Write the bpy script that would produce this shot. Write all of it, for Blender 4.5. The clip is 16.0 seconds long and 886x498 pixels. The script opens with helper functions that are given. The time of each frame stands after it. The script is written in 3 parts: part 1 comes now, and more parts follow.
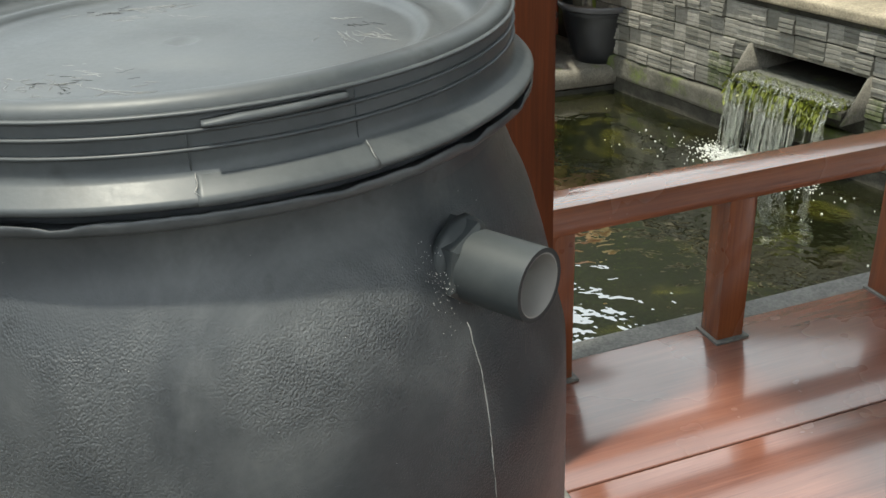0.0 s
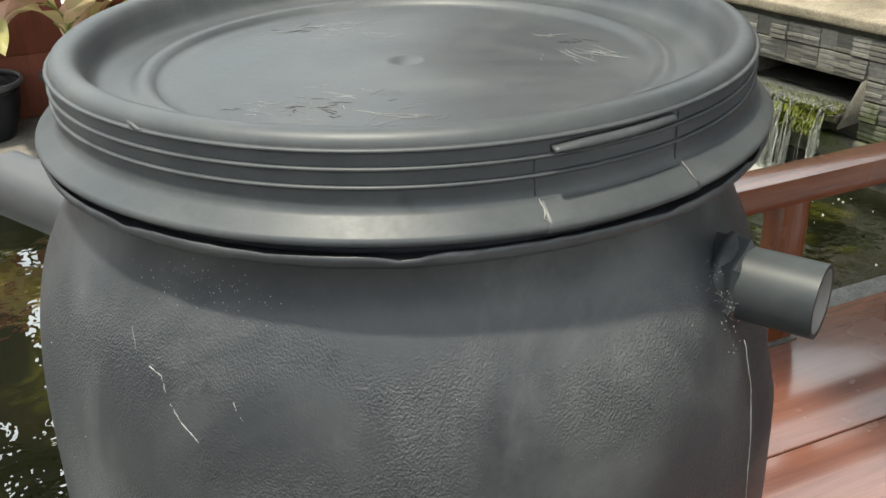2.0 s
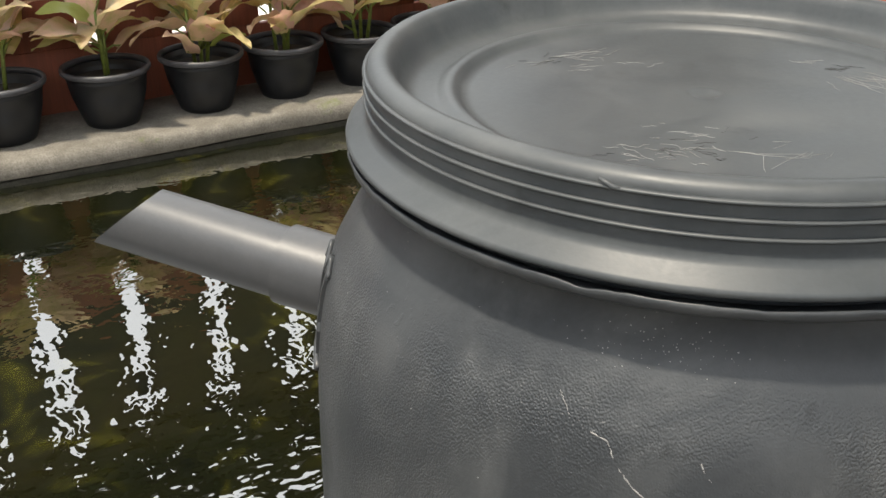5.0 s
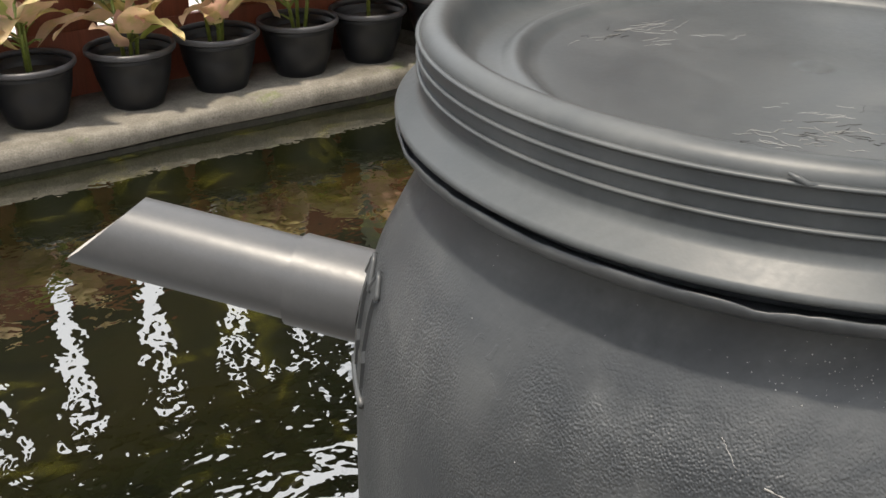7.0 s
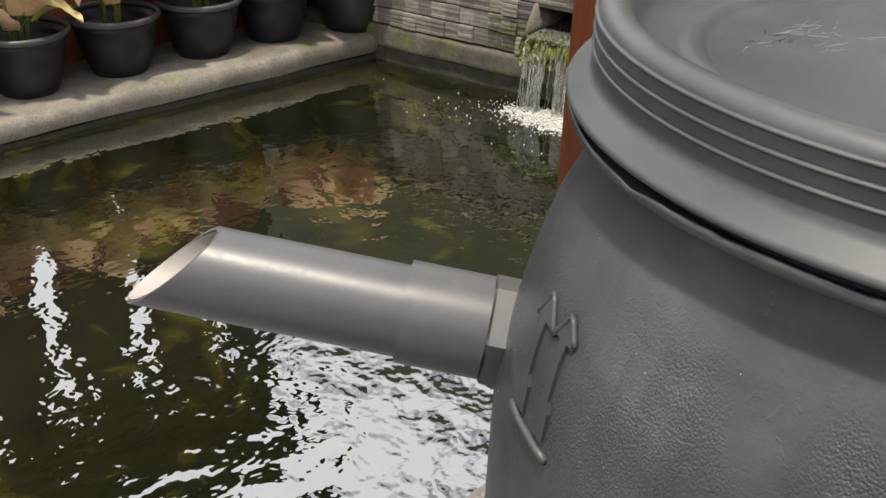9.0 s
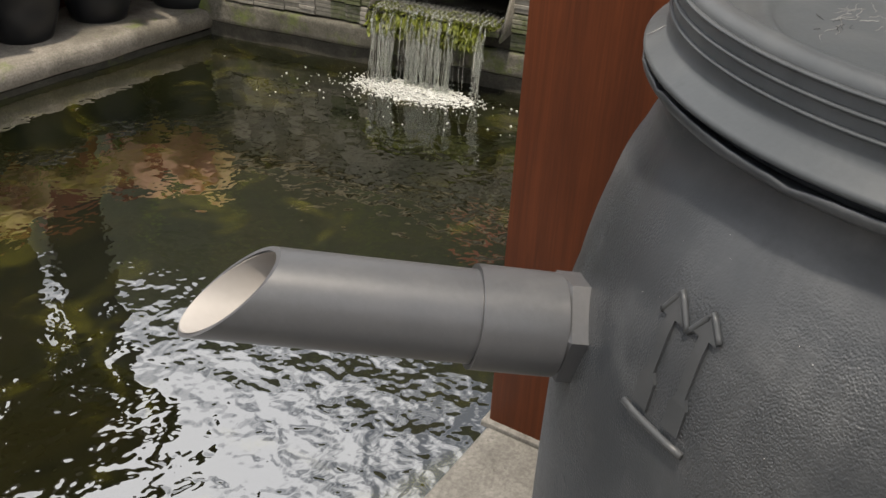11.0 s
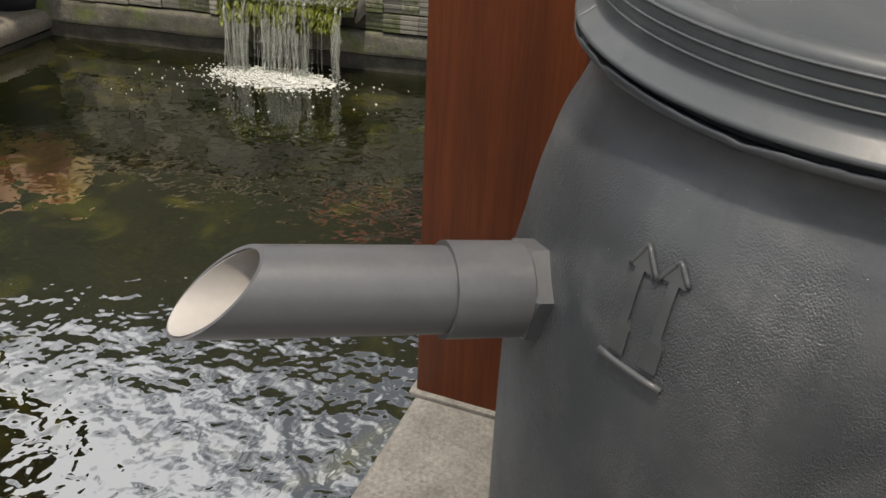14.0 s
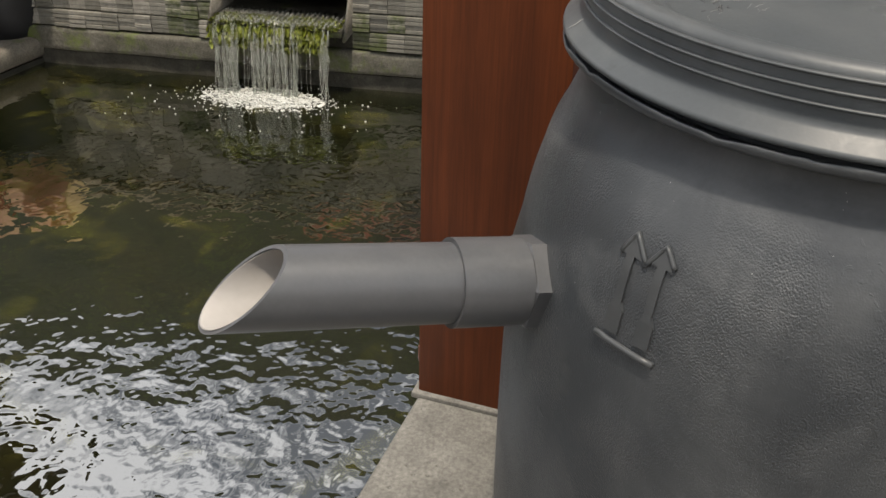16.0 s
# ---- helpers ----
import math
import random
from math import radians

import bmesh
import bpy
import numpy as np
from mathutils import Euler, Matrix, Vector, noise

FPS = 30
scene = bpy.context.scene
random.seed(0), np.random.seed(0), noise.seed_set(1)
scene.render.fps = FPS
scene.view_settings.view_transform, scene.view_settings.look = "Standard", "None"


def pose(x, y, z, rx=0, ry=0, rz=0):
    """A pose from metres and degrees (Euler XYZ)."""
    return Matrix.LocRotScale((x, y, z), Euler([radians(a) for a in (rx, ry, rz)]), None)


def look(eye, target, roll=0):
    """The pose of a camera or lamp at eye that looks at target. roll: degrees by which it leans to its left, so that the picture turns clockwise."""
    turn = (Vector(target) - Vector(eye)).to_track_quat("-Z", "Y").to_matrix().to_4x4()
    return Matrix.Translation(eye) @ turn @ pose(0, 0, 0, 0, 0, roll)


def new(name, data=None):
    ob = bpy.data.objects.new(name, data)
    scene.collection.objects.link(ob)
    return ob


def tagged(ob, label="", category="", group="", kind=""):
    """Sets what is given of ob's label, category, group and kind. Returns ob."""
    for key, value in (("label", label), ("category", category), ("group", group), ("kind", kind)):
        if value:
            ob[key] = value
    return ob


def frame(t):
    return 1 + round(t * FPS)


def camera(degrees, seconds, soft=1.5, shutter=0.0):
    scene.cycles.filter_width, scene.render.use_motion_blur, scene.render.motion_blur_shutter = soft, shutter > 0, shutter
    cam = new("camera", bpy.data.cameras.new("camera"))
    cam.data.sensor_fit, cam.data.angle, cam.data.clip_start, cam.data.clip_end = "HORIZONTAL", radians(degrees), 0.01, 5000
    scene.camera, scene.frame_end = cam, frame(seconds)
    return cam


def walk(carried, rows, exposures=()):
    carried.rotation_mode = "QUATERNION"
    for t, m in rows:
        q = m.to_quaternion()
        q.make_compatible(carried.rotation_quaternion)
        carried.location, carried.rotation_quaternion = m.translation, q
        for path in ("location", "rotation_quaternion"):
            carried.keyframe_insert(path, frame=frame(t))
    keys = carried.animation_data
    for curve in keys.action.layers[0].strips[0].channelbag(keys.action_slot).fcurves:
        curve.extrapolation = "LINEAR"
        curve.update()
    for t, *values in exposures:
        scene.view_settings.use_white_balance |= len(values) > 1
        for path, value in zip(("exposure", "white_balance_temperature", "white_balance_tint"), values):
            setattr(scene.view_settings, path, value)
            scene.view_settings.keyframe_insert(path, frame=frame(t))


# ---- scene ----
EXPOSURE = 0.13
cam = camera(48.27, 16.0)
ROWS = [
    (0.0, 0.1544, -0.6418, 0.8470, 63.38, 2.15, -1.68),
    (0.5, 0.1250, -0.6389, 0.8489, 63.48, 2.25, -2.08),
    (1.0, 0.0802, -0.6367, 0.8554, 63.54, 2.06, -2.88),
    (1.5, 0.0259, -0.6309, 0.8600, 63.51, 1.82, -4.21),
    (2.0, -0.0338, -0.6223, 0.8600, 63.49, 1.52, -5.59),
    (2.5, -0.0868, -0.6113, 0.8572, 63.41, 1.28, -6.73),
    (3.0, -0.1402, -0.5987, 0.8584, 63.30, 1.02, -8.32),
    (3.5, -0.2031, -0.5849, 0.8657, 63.08, 0.49, -10.56),
    (4.0, -0.2494, -0.5744, 0.8745, 63.09, 0.13, -12.18),
    (4.5, -0.2886, -0.5614, 0.8862, 63.06, 0.09, -13.43),
    (7.0, -0.3641, -0.4254, 0.8466, 62.43, -0.05, -19.49),
    (7.5, -0.3951, -0.3948, 0.8444, 62.27, -0.27, -20.75),
    (8.0, -0.4215, -0.3598, 0.8395, 62.00, -0.64, -22.52),
    (10.5, -0.5868, -0.2128, 0.8592, 59.29, -2.63, -36.43),
    (11.0, -0.6080, -0.1880, 0.8554, 59.25, -2.84, -39.34),
    (11.5, -0.6240, -0.1736, 0.8598, 59.36, -2.89, -41.59),
    (12.0, -0.6371, -0.1622, 0.8628, 59.09, -2.79, -43.96),
    (12.5, -0.6468, -0.1561, 0.8642, 58.92, -2.70, -45.81),
    (13.0, -0.6582, -0.1539, 0.8672, 58.87, -2.83, -47.06),
    (13.5, -0.6690, -0.1550, 0.8682, 58.51, -2.60, -48.68),
    (14.0, -0.6853, -0.1599, 0.8748, 58.31, -2.12, -49.80),
    (14.5, -0.7022, -0.1597, 0.8768, 58.36, -2.17, -50.32),
    (15.0, -0.7140, -0.1680, 0.8875, 58.55, -1.40, -50.83),
    (15.5, -0.7224, -0.1746, 0.8898, 58.80, -1.05, -51.13),
    (16.0, -0.7394, -0.1855, 0.8924, 59.36, -1.17, -51.31),
]
walk(cam, [(t, pose(x, y, z, rx, ry, rz)) for t, x, y, z, rx, ry, rz in ROWS],
     exposures=[(t, EXPOSURE + e, kelvin, tint) for t, e, kelvin, tint in ((0.0, 0.26, 6150, 0), (4.5, 0.1, 6480, 6), (8.0, 0.12, 6500, 9), (11.0, -0.06, 6560, 10), (16.0, -0.14, 6560, 9))])

# ---- light: high tropical sun past a roof edge, bright hazy sky ----
SUN_AZ, SUN_EL = -143.0, 76.0
world = bpy.data.worlds.new("world")
scene.world = world
world.use_nodes = True
wn = world.node_tree.nodes
sky = wn.new("ShaderNodeTexSky")
sky.sky_type = "NISHITA"
sky.sun_disc = False
sky.sun_elevation = radians(SUN_EL)
sky.sun_rotation = radians(90 - SUN_AZ)
sky.dust_density = 4.0
sky.air_density = 1.0
haze = wn.new("ShaderNodeHueSaturation")
haze.inputs["Saturation"].default_value = 0.38
world.node_tree.links.new(sky.outputs[0], haze.inputs["Color"])
direction = wn.new("ShaderNodeTexCoord")
cloud = wn.new("ShaderNodeTexNoise")
cloud.inputs["Scale"].default_value = 3.2
cloud.inputs["Detail"].default_value = 5
cloud.inputs["Distortion"].default_value = 0.4
world.node_tree.links.new(direction.outputs["Generated"], cloud.inputs["Vector"])
cover = wn.new("ShaderNodeMapRange")
cover.inputs[1].default_value, cover.inputs[2].default_value = 0.36, 0.47
world.node_tree.links.new(cloud.outputs["Fac"], cover.inputs[0])
clouds = wn.new("ShaderNodeMixRGB")
clouds.inputs[2].default_value = (12.5, 12.5, 12.8, 1)
world.node_tree.links.new(cover.outputs[0], clouds.inputs[0])
world.node_tree.links.new(haze.outputs[0], clouds.inputs[1])
world.node_tree.links.new(clouds.outputs[0], wn["Background"].inputs[0])
wn["Background"].inputs[1].default_value = 0.15
sun = new("sun", bpy.data.lights.new("sun", "SUN"))
sun.data.energy, sun.data.angle, sun.data.color = 5.0, radians(3), (1.0, 0.88, 0.73)
sun_dir = Vector((math.cos(radians(SUN_EL)) * math.cos(radians(SUN_AZ)), math.cos(radians(SUN_EL)) * math.sin(radians(SUN_AZ)), math.sin(radians(SUN_EL))))
sun.matrix_basis = look(sun_dir * 20, (0, 0, 0))


# ---- materials ----
class Mat:
    """A node material under construction."""

    def __init__(self, name, rough=0.5, metal=0.0, spec=0.5):
        self.m = bpy.data.materials.new(name)
        self.m.use_nodes = True
        self.t = self.m.node_tree
        self.b = self.t.nodes["Principled BSDF"]
        self.b.inputs["Roughness"].default_value = rough
        self.b.inputs["Metallic"].default_value = metal
        self.b.inputs["Specular IOR Level"].default_value = spec
        self.bump_out = None

    def node(self, kind, **props):
        n = self.t.nodes.new(kind)
        for k, v in props.items():
            if k == "operation":
                n.operation = v
            elif k == "blend":
                n.blend_type = v
            elif k == "kind":
                n.wave_type = v
        return n

    def link(self, a, b):
        self.t.links.new(a, b)

    def coords(self, scale=(1, 1, 1), rot=(0, 0, 0)):
        c = self.node("ShaderNodeTexCoord")
        mp = self.node("ShaderNodeMapping")
        mp.inputs["Scale"].default_value = scale
        mp.inputs["Rotation"].default_value = rot
        self.link(c.outputs["Object"], mp.inputs[0])
        return mp.outputs[0]

    def noise(self, scale, detail=4, rough=0.55, stretch=(1, 1, 1), dist=0.0):
        n = self.node("ShaderNodeTexNoise")
        n.inputs["Scale"].default_value = scale
        n.inputs["Detail"].default_value = detail
        n.inputs["Roughness"].default_value = rough
        n.inputs["Distortion"].default_value = dist
        self.link(self.coords(stretch), n.inputs["Vector"])
        return n.outputs["Fac"]

    def ramp(self, fac, stops):
        r = self.node("ShaderNodeValToRGB")
        els = r.color_ramp.elements
        while len(els) < len(stops):
            els.new(0.5)
        for e, (p, c) in zip(els, stops):
            e.position = p
            e.color = (*c, 1) if len(c) == 3 else c
        self.link(fac, r.inputs[0])
        return r.outputs[0]

    def grey(self, fac, lo, hi, a=0.0, b=1.0):
        r = self.node("ShaderNodeMapRange")
        r.inputs[1].default_value, r.inputs[2].default_value = lo, hi
        r.inputs[3].default_value, r.inputs[4].default_value = a, b
        self.link(fac, r.inputs[0])
        return r.outputs[0]

    def mix(self, fac, a, b, blend="MIX"):
        n = self.node("ShaderNodeMixRGB", blend=blend)
        for v, i in ((fac, 0), (a, 1), (b, 2)):
            if isinstance(v, (int, float)):
                n.inputs[i].default_value = v
            elif isinstance(v, tuple):
                n.inputs[i].default_value = (*v, 1)
            else:
                self.link(v, n.inputs[i])
        return n.outputs[0]

    def math(self, op, a, b):
        n = self.node("ShaderNodeMath", operation=op)
        for v, i in ((a, 0), (b, 1)):
            if isinstance(v, (int, float)):
                n.inputs[i].default_value = v
            else:
                self.link(v, n.inputs[i])
        return n.outputs[0]

    def z(self):
        c = self.node("ShaderNodeTexCoord")
        s = self.node("ShaderNodeSeparateXYZ")
        self.link(c.outputs["Object"], s.inputs[0])
        return s.outputs[2]

    def random(self):
        return self.node("ShaderNodeObjectInfo").outputs["Random"]

    def color(self, c):
        if isinstance(c, tuple):
            self.b.inputs["Base Color"].default_value = (*c, 1)
        else:
            self.link(c, self.b.inputs["Base Color"])
        return self

    def rough(self, r):
        self.link(r, self.b.inputs["Roughness"])
        return self

    def bump(self, h, strength=0.3, dist=0.002):
        n = self.node("ShaderNodeBump")
        n.inputs["Strength"].default_value = strength
        n.inputs["Distance"].default_value = dist
        self.link(h, n.inputs["Height"])
        if self.bump_out is not None:
            self.link(self.bump_out, n.inputs["Normal"])
        self.bump_out = n.outputs[0]
        self.link(self.bump_out, self.b.inputs["Normal"])
        return self


def plastic(name, base, dusty, textured=False, rough=0.42, spec=0.4):
    m = Mat(name, rough, spec=spec)
    big = m.noise(8, 6, 0.65, (1, 1, 1), 0.5)
    streak = m.noise(11, 5, 0.65, (1.0, 1.0, 0.3), 0.6)
    fine = m.noise(260, 3, 0.6)
    dust = m.grey(big, 0.4, 0.64)
    dust = m.math("MULTIPLY", dust, m.grey(streak, 0.3, 0.7))
    col = m.mix(m.math("MULTIPLY", dust, 0.8), base, dusty)
    smudge = m.math("MULTIPLY", m.grey(m.noise(26, 4, 0.6), 0.66, 0.78), 0.6)
    col = m.mix(smudge, col, tuple(0.35 * c for c in base))
    col = m.mix(0.12, col, m.ramp(fine, [(0.3, (0.25, 0.25, 0.25)), (0.7, (0.75, 0.75, 0.75))]), "OVERLAY")
    m.color(col)
    m.rough(m.math("ADD", m.grey(big, 0.3, 0.7, rough - 0.06, rough + 0.1), m.grey(fine, 0.3, 0.7, -0.03, 0.03)))
    if textured:
        v = m.node("ShaderNodeTexVoronoi")
        v.feature = "SMOOTH_F1"
        v.inputs["Scale"].default_value = 900
        m.link(m.coords((1, 1, 0.8)), v.inputs["Vector"])
        patch = m.grey(m.noise(16, 3), 0.38, 0.62, 0.12, 1.0)
        below = m.grey(m.z(), 0.625, 0.59)
        h = m.math("MULTIPLY", m.math("MULTIPLY", m.grey(v.outputs["Distance"], 0.1, 0.6), patch), below)
        m.bump(h, 0.7, 0.0007)
        # sparse blisters with sharp curved edges
        blister = m.noise(95, 2, 0.5, (1, 1, 1), 1.2)
        step = m.math("MULTIPLY", m.grey(blister, 0.62, 0.66), m.math("MULTIPLY", m.grey(m.noise(9, 2), 0.46, 0.56), below))
        m.bump(step, 0.3, 0.0006)
        m.bump(m.noise(12, 2), 0.05, 0.003)
    else:
        m.bump(m.noise(420, 2), 0.08, 0.0006)
        m.bump(m.noise(25, 2), 0.12, 0.002)
    return m.m


def varnished(name, dark, light, rough=0.22, axis=0, coat=0.5, spec=0.5):
    stretch = [14.0, 14.0, 14.0]
    stretch[axis] = 0.9
    m = Mat(name, rough, spec=spec)
    g = m.noise(3.0, 6, 0.62, tuple(stretch), 0.6)
    fine = m.noise(9.0, 4, 0.7, tuple(3 * s if i != axis else s for i, s in enumerate(stretch)))
    blot = m.noise(3.5, 4)
    col = m.ramp(g, [(0.28, dark), (0.52, tuple((a + b) / 2 for a, b in zip(dark, light))), (0.78, light)])
    col = m.mix(0.4, col, m.ramp(fine, [(0.35, (0.3, 0.3, 0.3)), (0.65, (0.7, 0.7, 0.7))]), "OVERLAY")
    rnd = m.random()
    col = m.mix(m.grey(rnd, 0, 1, 0.0, 0.25), col, dark)
    col = m.mix(m.grey(blot, 0.5, 0.75, 0, 0.35), col, tuple(0.55 * c for c in dark))
    m.color(col)
    m.rough(m.grey(blot, 0.3, 0.7, rough, rough + 0.16))
    m.b.inputs["Coat Weight"].default_value = coat
    m.b.inputs["Coat Roughness"].default_value = 0.12
    m.b.inputs["Coat IOR"].default_value = 1.5 + 0.9 * max(0.0, coat - 0.5)
    m.bump(fine, 0.12, 0.001)
    m.bump(m.noise(6, 2, 0.5, tuple(stretch)), 0.1, 0.002)
    return m.m


def concrete(name, a, b, stain, pits=True, moss=0.0):
    m = Mat(name, 0.85, spec=0.3)
    big = m.noise(4, 6, 0.65)
    mid = m.noise(22, 5, 0.65)
    fine = m.noise(180, 3, 0.7)
    col = m.ramp(mid, [(0.3, a), (0.7, b)])
    col = m.mix(m.grey(big, 0.48, 0.68, 0, 0.75), col, stain)
    col = m.mix(0.45, col, m.ramp(fine, [(0.35, (0.25, 0.25, 0.25)), (0.65, (0.75, 0.75, 0.75))]), "OVERLAY")
    if moss:
        col = m.mix(m.grey(m.noise(7, 5, 0.7), 0.62 - moss, 0.78 - moss, 0, 0.85), col, (0.09, 0.12, 0.02))
    m.color(col)
    if pits:
        v = m.node("ShaderNodeTexVoronoi")
        v.inputs["Scale"].default_value = 95
        m.link(m.coords(), v.inputs["Vector"])
        pit = m.math("MULTIPLY", m.grey(v.outputs["Distance"], 0.0, 0.28, 1, 0), m.grey(mid, 0.45, 0.6))
        m.bump(m.math("MULTIPLY", pit, -1.0), 0.7, 0.004)
    m.bump(fine, 0.35, 0.0015)
    m.bump(mid, 0.4, 0.006)
    return m.m


def plain(name, color, rough=0.6, jitter=0.2, scale=30, spec=0.5):
    m = Mat(name, rough, spec=spec)
    n = m.noise(scale, 4, 0.6)
    lo = tuple(c * (1 - jitter) for c in color)
    hi = tuple(min(1, c * (1 + jitter)) for c in color)
    m.color(m.ramp(n, [(0.3, lo), (0.7, hi)]))
    m.bump(n, 0.15, 0.002)
    return m.m


DRUM = plastic("drum plastic", (0.0355, 0.0395, 0.0445), (0.13, 0.135, 0.138), textured=True, rough=0.38)
EMBLEM = plastic("moulded emblem plastic", (0.042, 0.046, 0.050), (0.10, 0.10, 0.10), rough=0.35)
LID = plastic("lid plastic", (0.045, 0.051, 0.056), (0.095, 0.10, 0.102), rough=0.42)
PIPE = plastic("grey pipe plastic", (0.058, 0.061, 0.067), (0.085, 0.085, 0.088), rough=0.37, spec=0.5)
SOCKET = plastic("dark socket plastic", (0.028, 0.033, 0.036), (0.05, 0.055, 0.057), rough=0.45)
# paler than the pipe: sunlight inside the bores is put into the colour
PIPEIN = plain("sunlit-toned pipe bore", (0.27, 0.255, 0.24), 0.55, 0.15, 20)
SCUFF = plain("pale scuff", (0.26, 0.26, 0.255), 0.7)
DARKSCUFF = plain("dark scuff", (0.02, 0.02, 0.021), 0.6)
POSTWOOD = varnished("post wood", (0.068, 0.018, 0.006), (0.135, 0.035, 0.010), 0.45, axis=2, coat=0.03, spec=0.2)
RAILWOOD = varnished("rail wood", (0.12, 0.034, 0.012), (0.25, 0.08, 0.028), 0.2, axis=0, coat=0.9)
BALWOOD = varnished("baluster wood", (0.11, 0.03, 0.011), (0.24, 0.075, 0.023), 0.24, axis=2)
DECKWOOD = varnished("deck wood", (0.11, 0.041, 0.027), (0.215, 0.095, 0.065), 0.18, axis=0, coat=0.75)
FENCEWOOD = varnished("painted fence board", (0.16, 0.043, 0.021), (0.26, 0.07, 0.034), 0.55, axis=2, coat=0.0)
KERB = concrete("kerb concrete", (0.115, 0.112, 0.104), (0.175, 0.17, 0.157), (0.06, 0.058, 0.052))
FARKERB = concrete("far kerb concrete", (0.14, 0.13, 0.11), (0.215, 0.20, 0.175), (0.07, 0.064, 0.05), moss=0.02)
# damp, algae-dark plaster; the wall base's shade is mixed into this colour
PLASTER = concrete("damp shade-dark plaster", (0.022, 0.021, 0.016), (0.055, 0.053, 0.043), (0.012, 0.012, 0.009), moss=0.04)
LEDGE = concrete("mossy ledge mortar", (0.06, 0.058, 0.047), (0.13, 0.125, 0.105), (0.028, 0.026, 0.018), moss=0.13)
COPING = concrete("sandy coping", (0.22, 0.19, 0.14), (0.31, 0.27, 0.20), (0.12, 0.105, 0.075))
CHUTE = concrete("chute cement", (0.10, 0.095, 0.08), (0.17, 0.16, 0.14), (0.045, 0.045, 0.03), moss=0.05)
PAVING = concrete("outer paving", (0.45, 0.44, 0.42), (0.55, 0.54, 0.52), (0.33, 0.32, 0.30), pits=False)
# near-black for unseen roof and fence timber, so the water mirrors darkness
DARKTIMBER = plain("dark unseen timber", (0.03, 0.025, 0.02), 0.8)
# dark mossy green for the unseen screen that the pond mirrors
DARKSCREEN = concrete("garden wall", (0.03, 0.033, 0.024), (0.055, 0.058, 0.04), (0.02, 0.025, 0.012), moss=0.08)
POTMAT = Mat("black pot plastic", 0.45)
POTMAT.color(POTMAT.ramp(POTMAT.noise(20, 4), [(0.3, (0.005, 0.006, 0.008)), (0.75, (0.012, 0.013, 0.016))]))
POTMAT.bump(POTMAT.noise(60, 3), 0.15, 0.001)
POTMAT = POTMAT.m
# lighter grey than the pot below it
RIMMAT = plain("grey pot rim", (0.055, 0.055, 0.06), 0.4)
SOIL = plain("potting soil", (0.022, 0.017, 0.012), 0.95, 0.6, 120)
STEMMAT = plain("plant stem", (0.17, 0.21, 0.04), 0.5, 0.4, 40)


def leaf_material():
    m = Mat("variegated leaf", 0.45)
    n = m.noise(28, 4, 0.6)
    r = m.random()
    base = m.ramp(r, [(0.0, (0.68, 0.42, 0.32)), (0.3, (0.70, 0.54, 0.34)), (0.55, (0.66, 0.57, 0.21)), (0.8, (0.70, 0.43, 0.36)), (1.0, (0.38, 0.44, 0.10))])
    col = m.mix(m.grey(n, 0.48, 0.7, 0, 0.6), base, (0.36, 0.38, 0.09))
    m.color(col)
    m.bump(n, 0.2, 0.002)
    thin = m.node("ShaderNodeBsdfTranslucent")
    m.link(col, thin.inputs["Color"])
    both = m.node("ShaderNodeMixShader")
    both.inputs[0].default_value = 0.4
    m.link(m.b.outputs[0], both.inputs[1])
    m.link(thin.outputs[0], both.inputs[2])
    out = [q for q in m.t.nodes if q.bl_idname == "ShaderNodeOutputMaterial"][0]
    m.link(both.outputs[0], out.inputs["Surface"])
    return m.m


LEAF = leaf_material()


def tile_material(moss=0.0):
    m = Mat("mossy split stone tile" if moss else "split stone tile", 0.8, spec=0.35)
    r = m.random()
    base = m.ramp(r, [(0.0, (0.11, 0.108, 0.095)), (0.5, (0.175, 0.17, 0.15)), (1.0, (0.26, 0.25, 0.225))])
    n = m.noise(45, 5, 0.7)
    col = m.mix(m.grey(n, 0.4, 0.65, 0, 0.5), base, (0.075, 0.074, 0.06))
    if moss:
        col = m.mix(m.grey(m.noise(24, 5, 0.7), 0.36, 0.6, 0.1, moss), col, (0.045, 0.06, 0.012))
    m.color(col)
    m.bump(n, 0.4, 0.003)
    return m.m


TILE = tile_material()
MOSSTILE = tile_material(0.85)
MOSS = plain("wet moss", (0.12, 0.14, 0.014), 0.45, 0.7, 70)


def water_material():
    m = Mat("pond water", 0.015)
    big = m.noise(1.7, 4, 0.6, (1, 1, 1), 0.8)
    mid = m.noise(5, 4, 0.6, (1, 1, 1), 1.0)
    col = m.ramp(big, [(0.3, (0.003, 0.004, 0.002)), (0.5, (0.007, 0.008, 0.003)), (0.62, (0.010, 0.0095, 0.003)), (0.75, (0.005, 0.007, 0.002))])
    col = m.mix(m.grey(mid, 0.56, 0.74, 0, 0.7), col, (0.065, 0.062, 0.008))
    col = m.mix(m.grey(mid, 0.42, 0.32, 0, 0.7), col, (0.002, 0.003, 0.002))
    m.color(col)
    m.b.inputs["IOR"].default_value = 2.2
    m.b.inputs["Specular IOR Level"].default_value = 1.0
    # a breeze ruffles the near side; the far side lies calmer
    c = m.node("ShaderNodeTexCoord")
    xyz = m.node("ShaderNodeSeparateXYZ")
    m.link(c.outputs["Object"], xyz.inputs[0])
    calm = m.grey(xyz.outputs[1], 0.6, 1.5, 1.6, 0.4)
    m.bump(m.math("MULTIPLY", m.noise(6, 2, 0.5, (1, 1, 1), 0.2), calm), 0.2, 0.024)
    m.bump(m.math("MULTIPLY", m.noise(19, 2, 0.5, (1, 1, 1), 0.2), calm), 0.3, 0.0115)
    return m.m


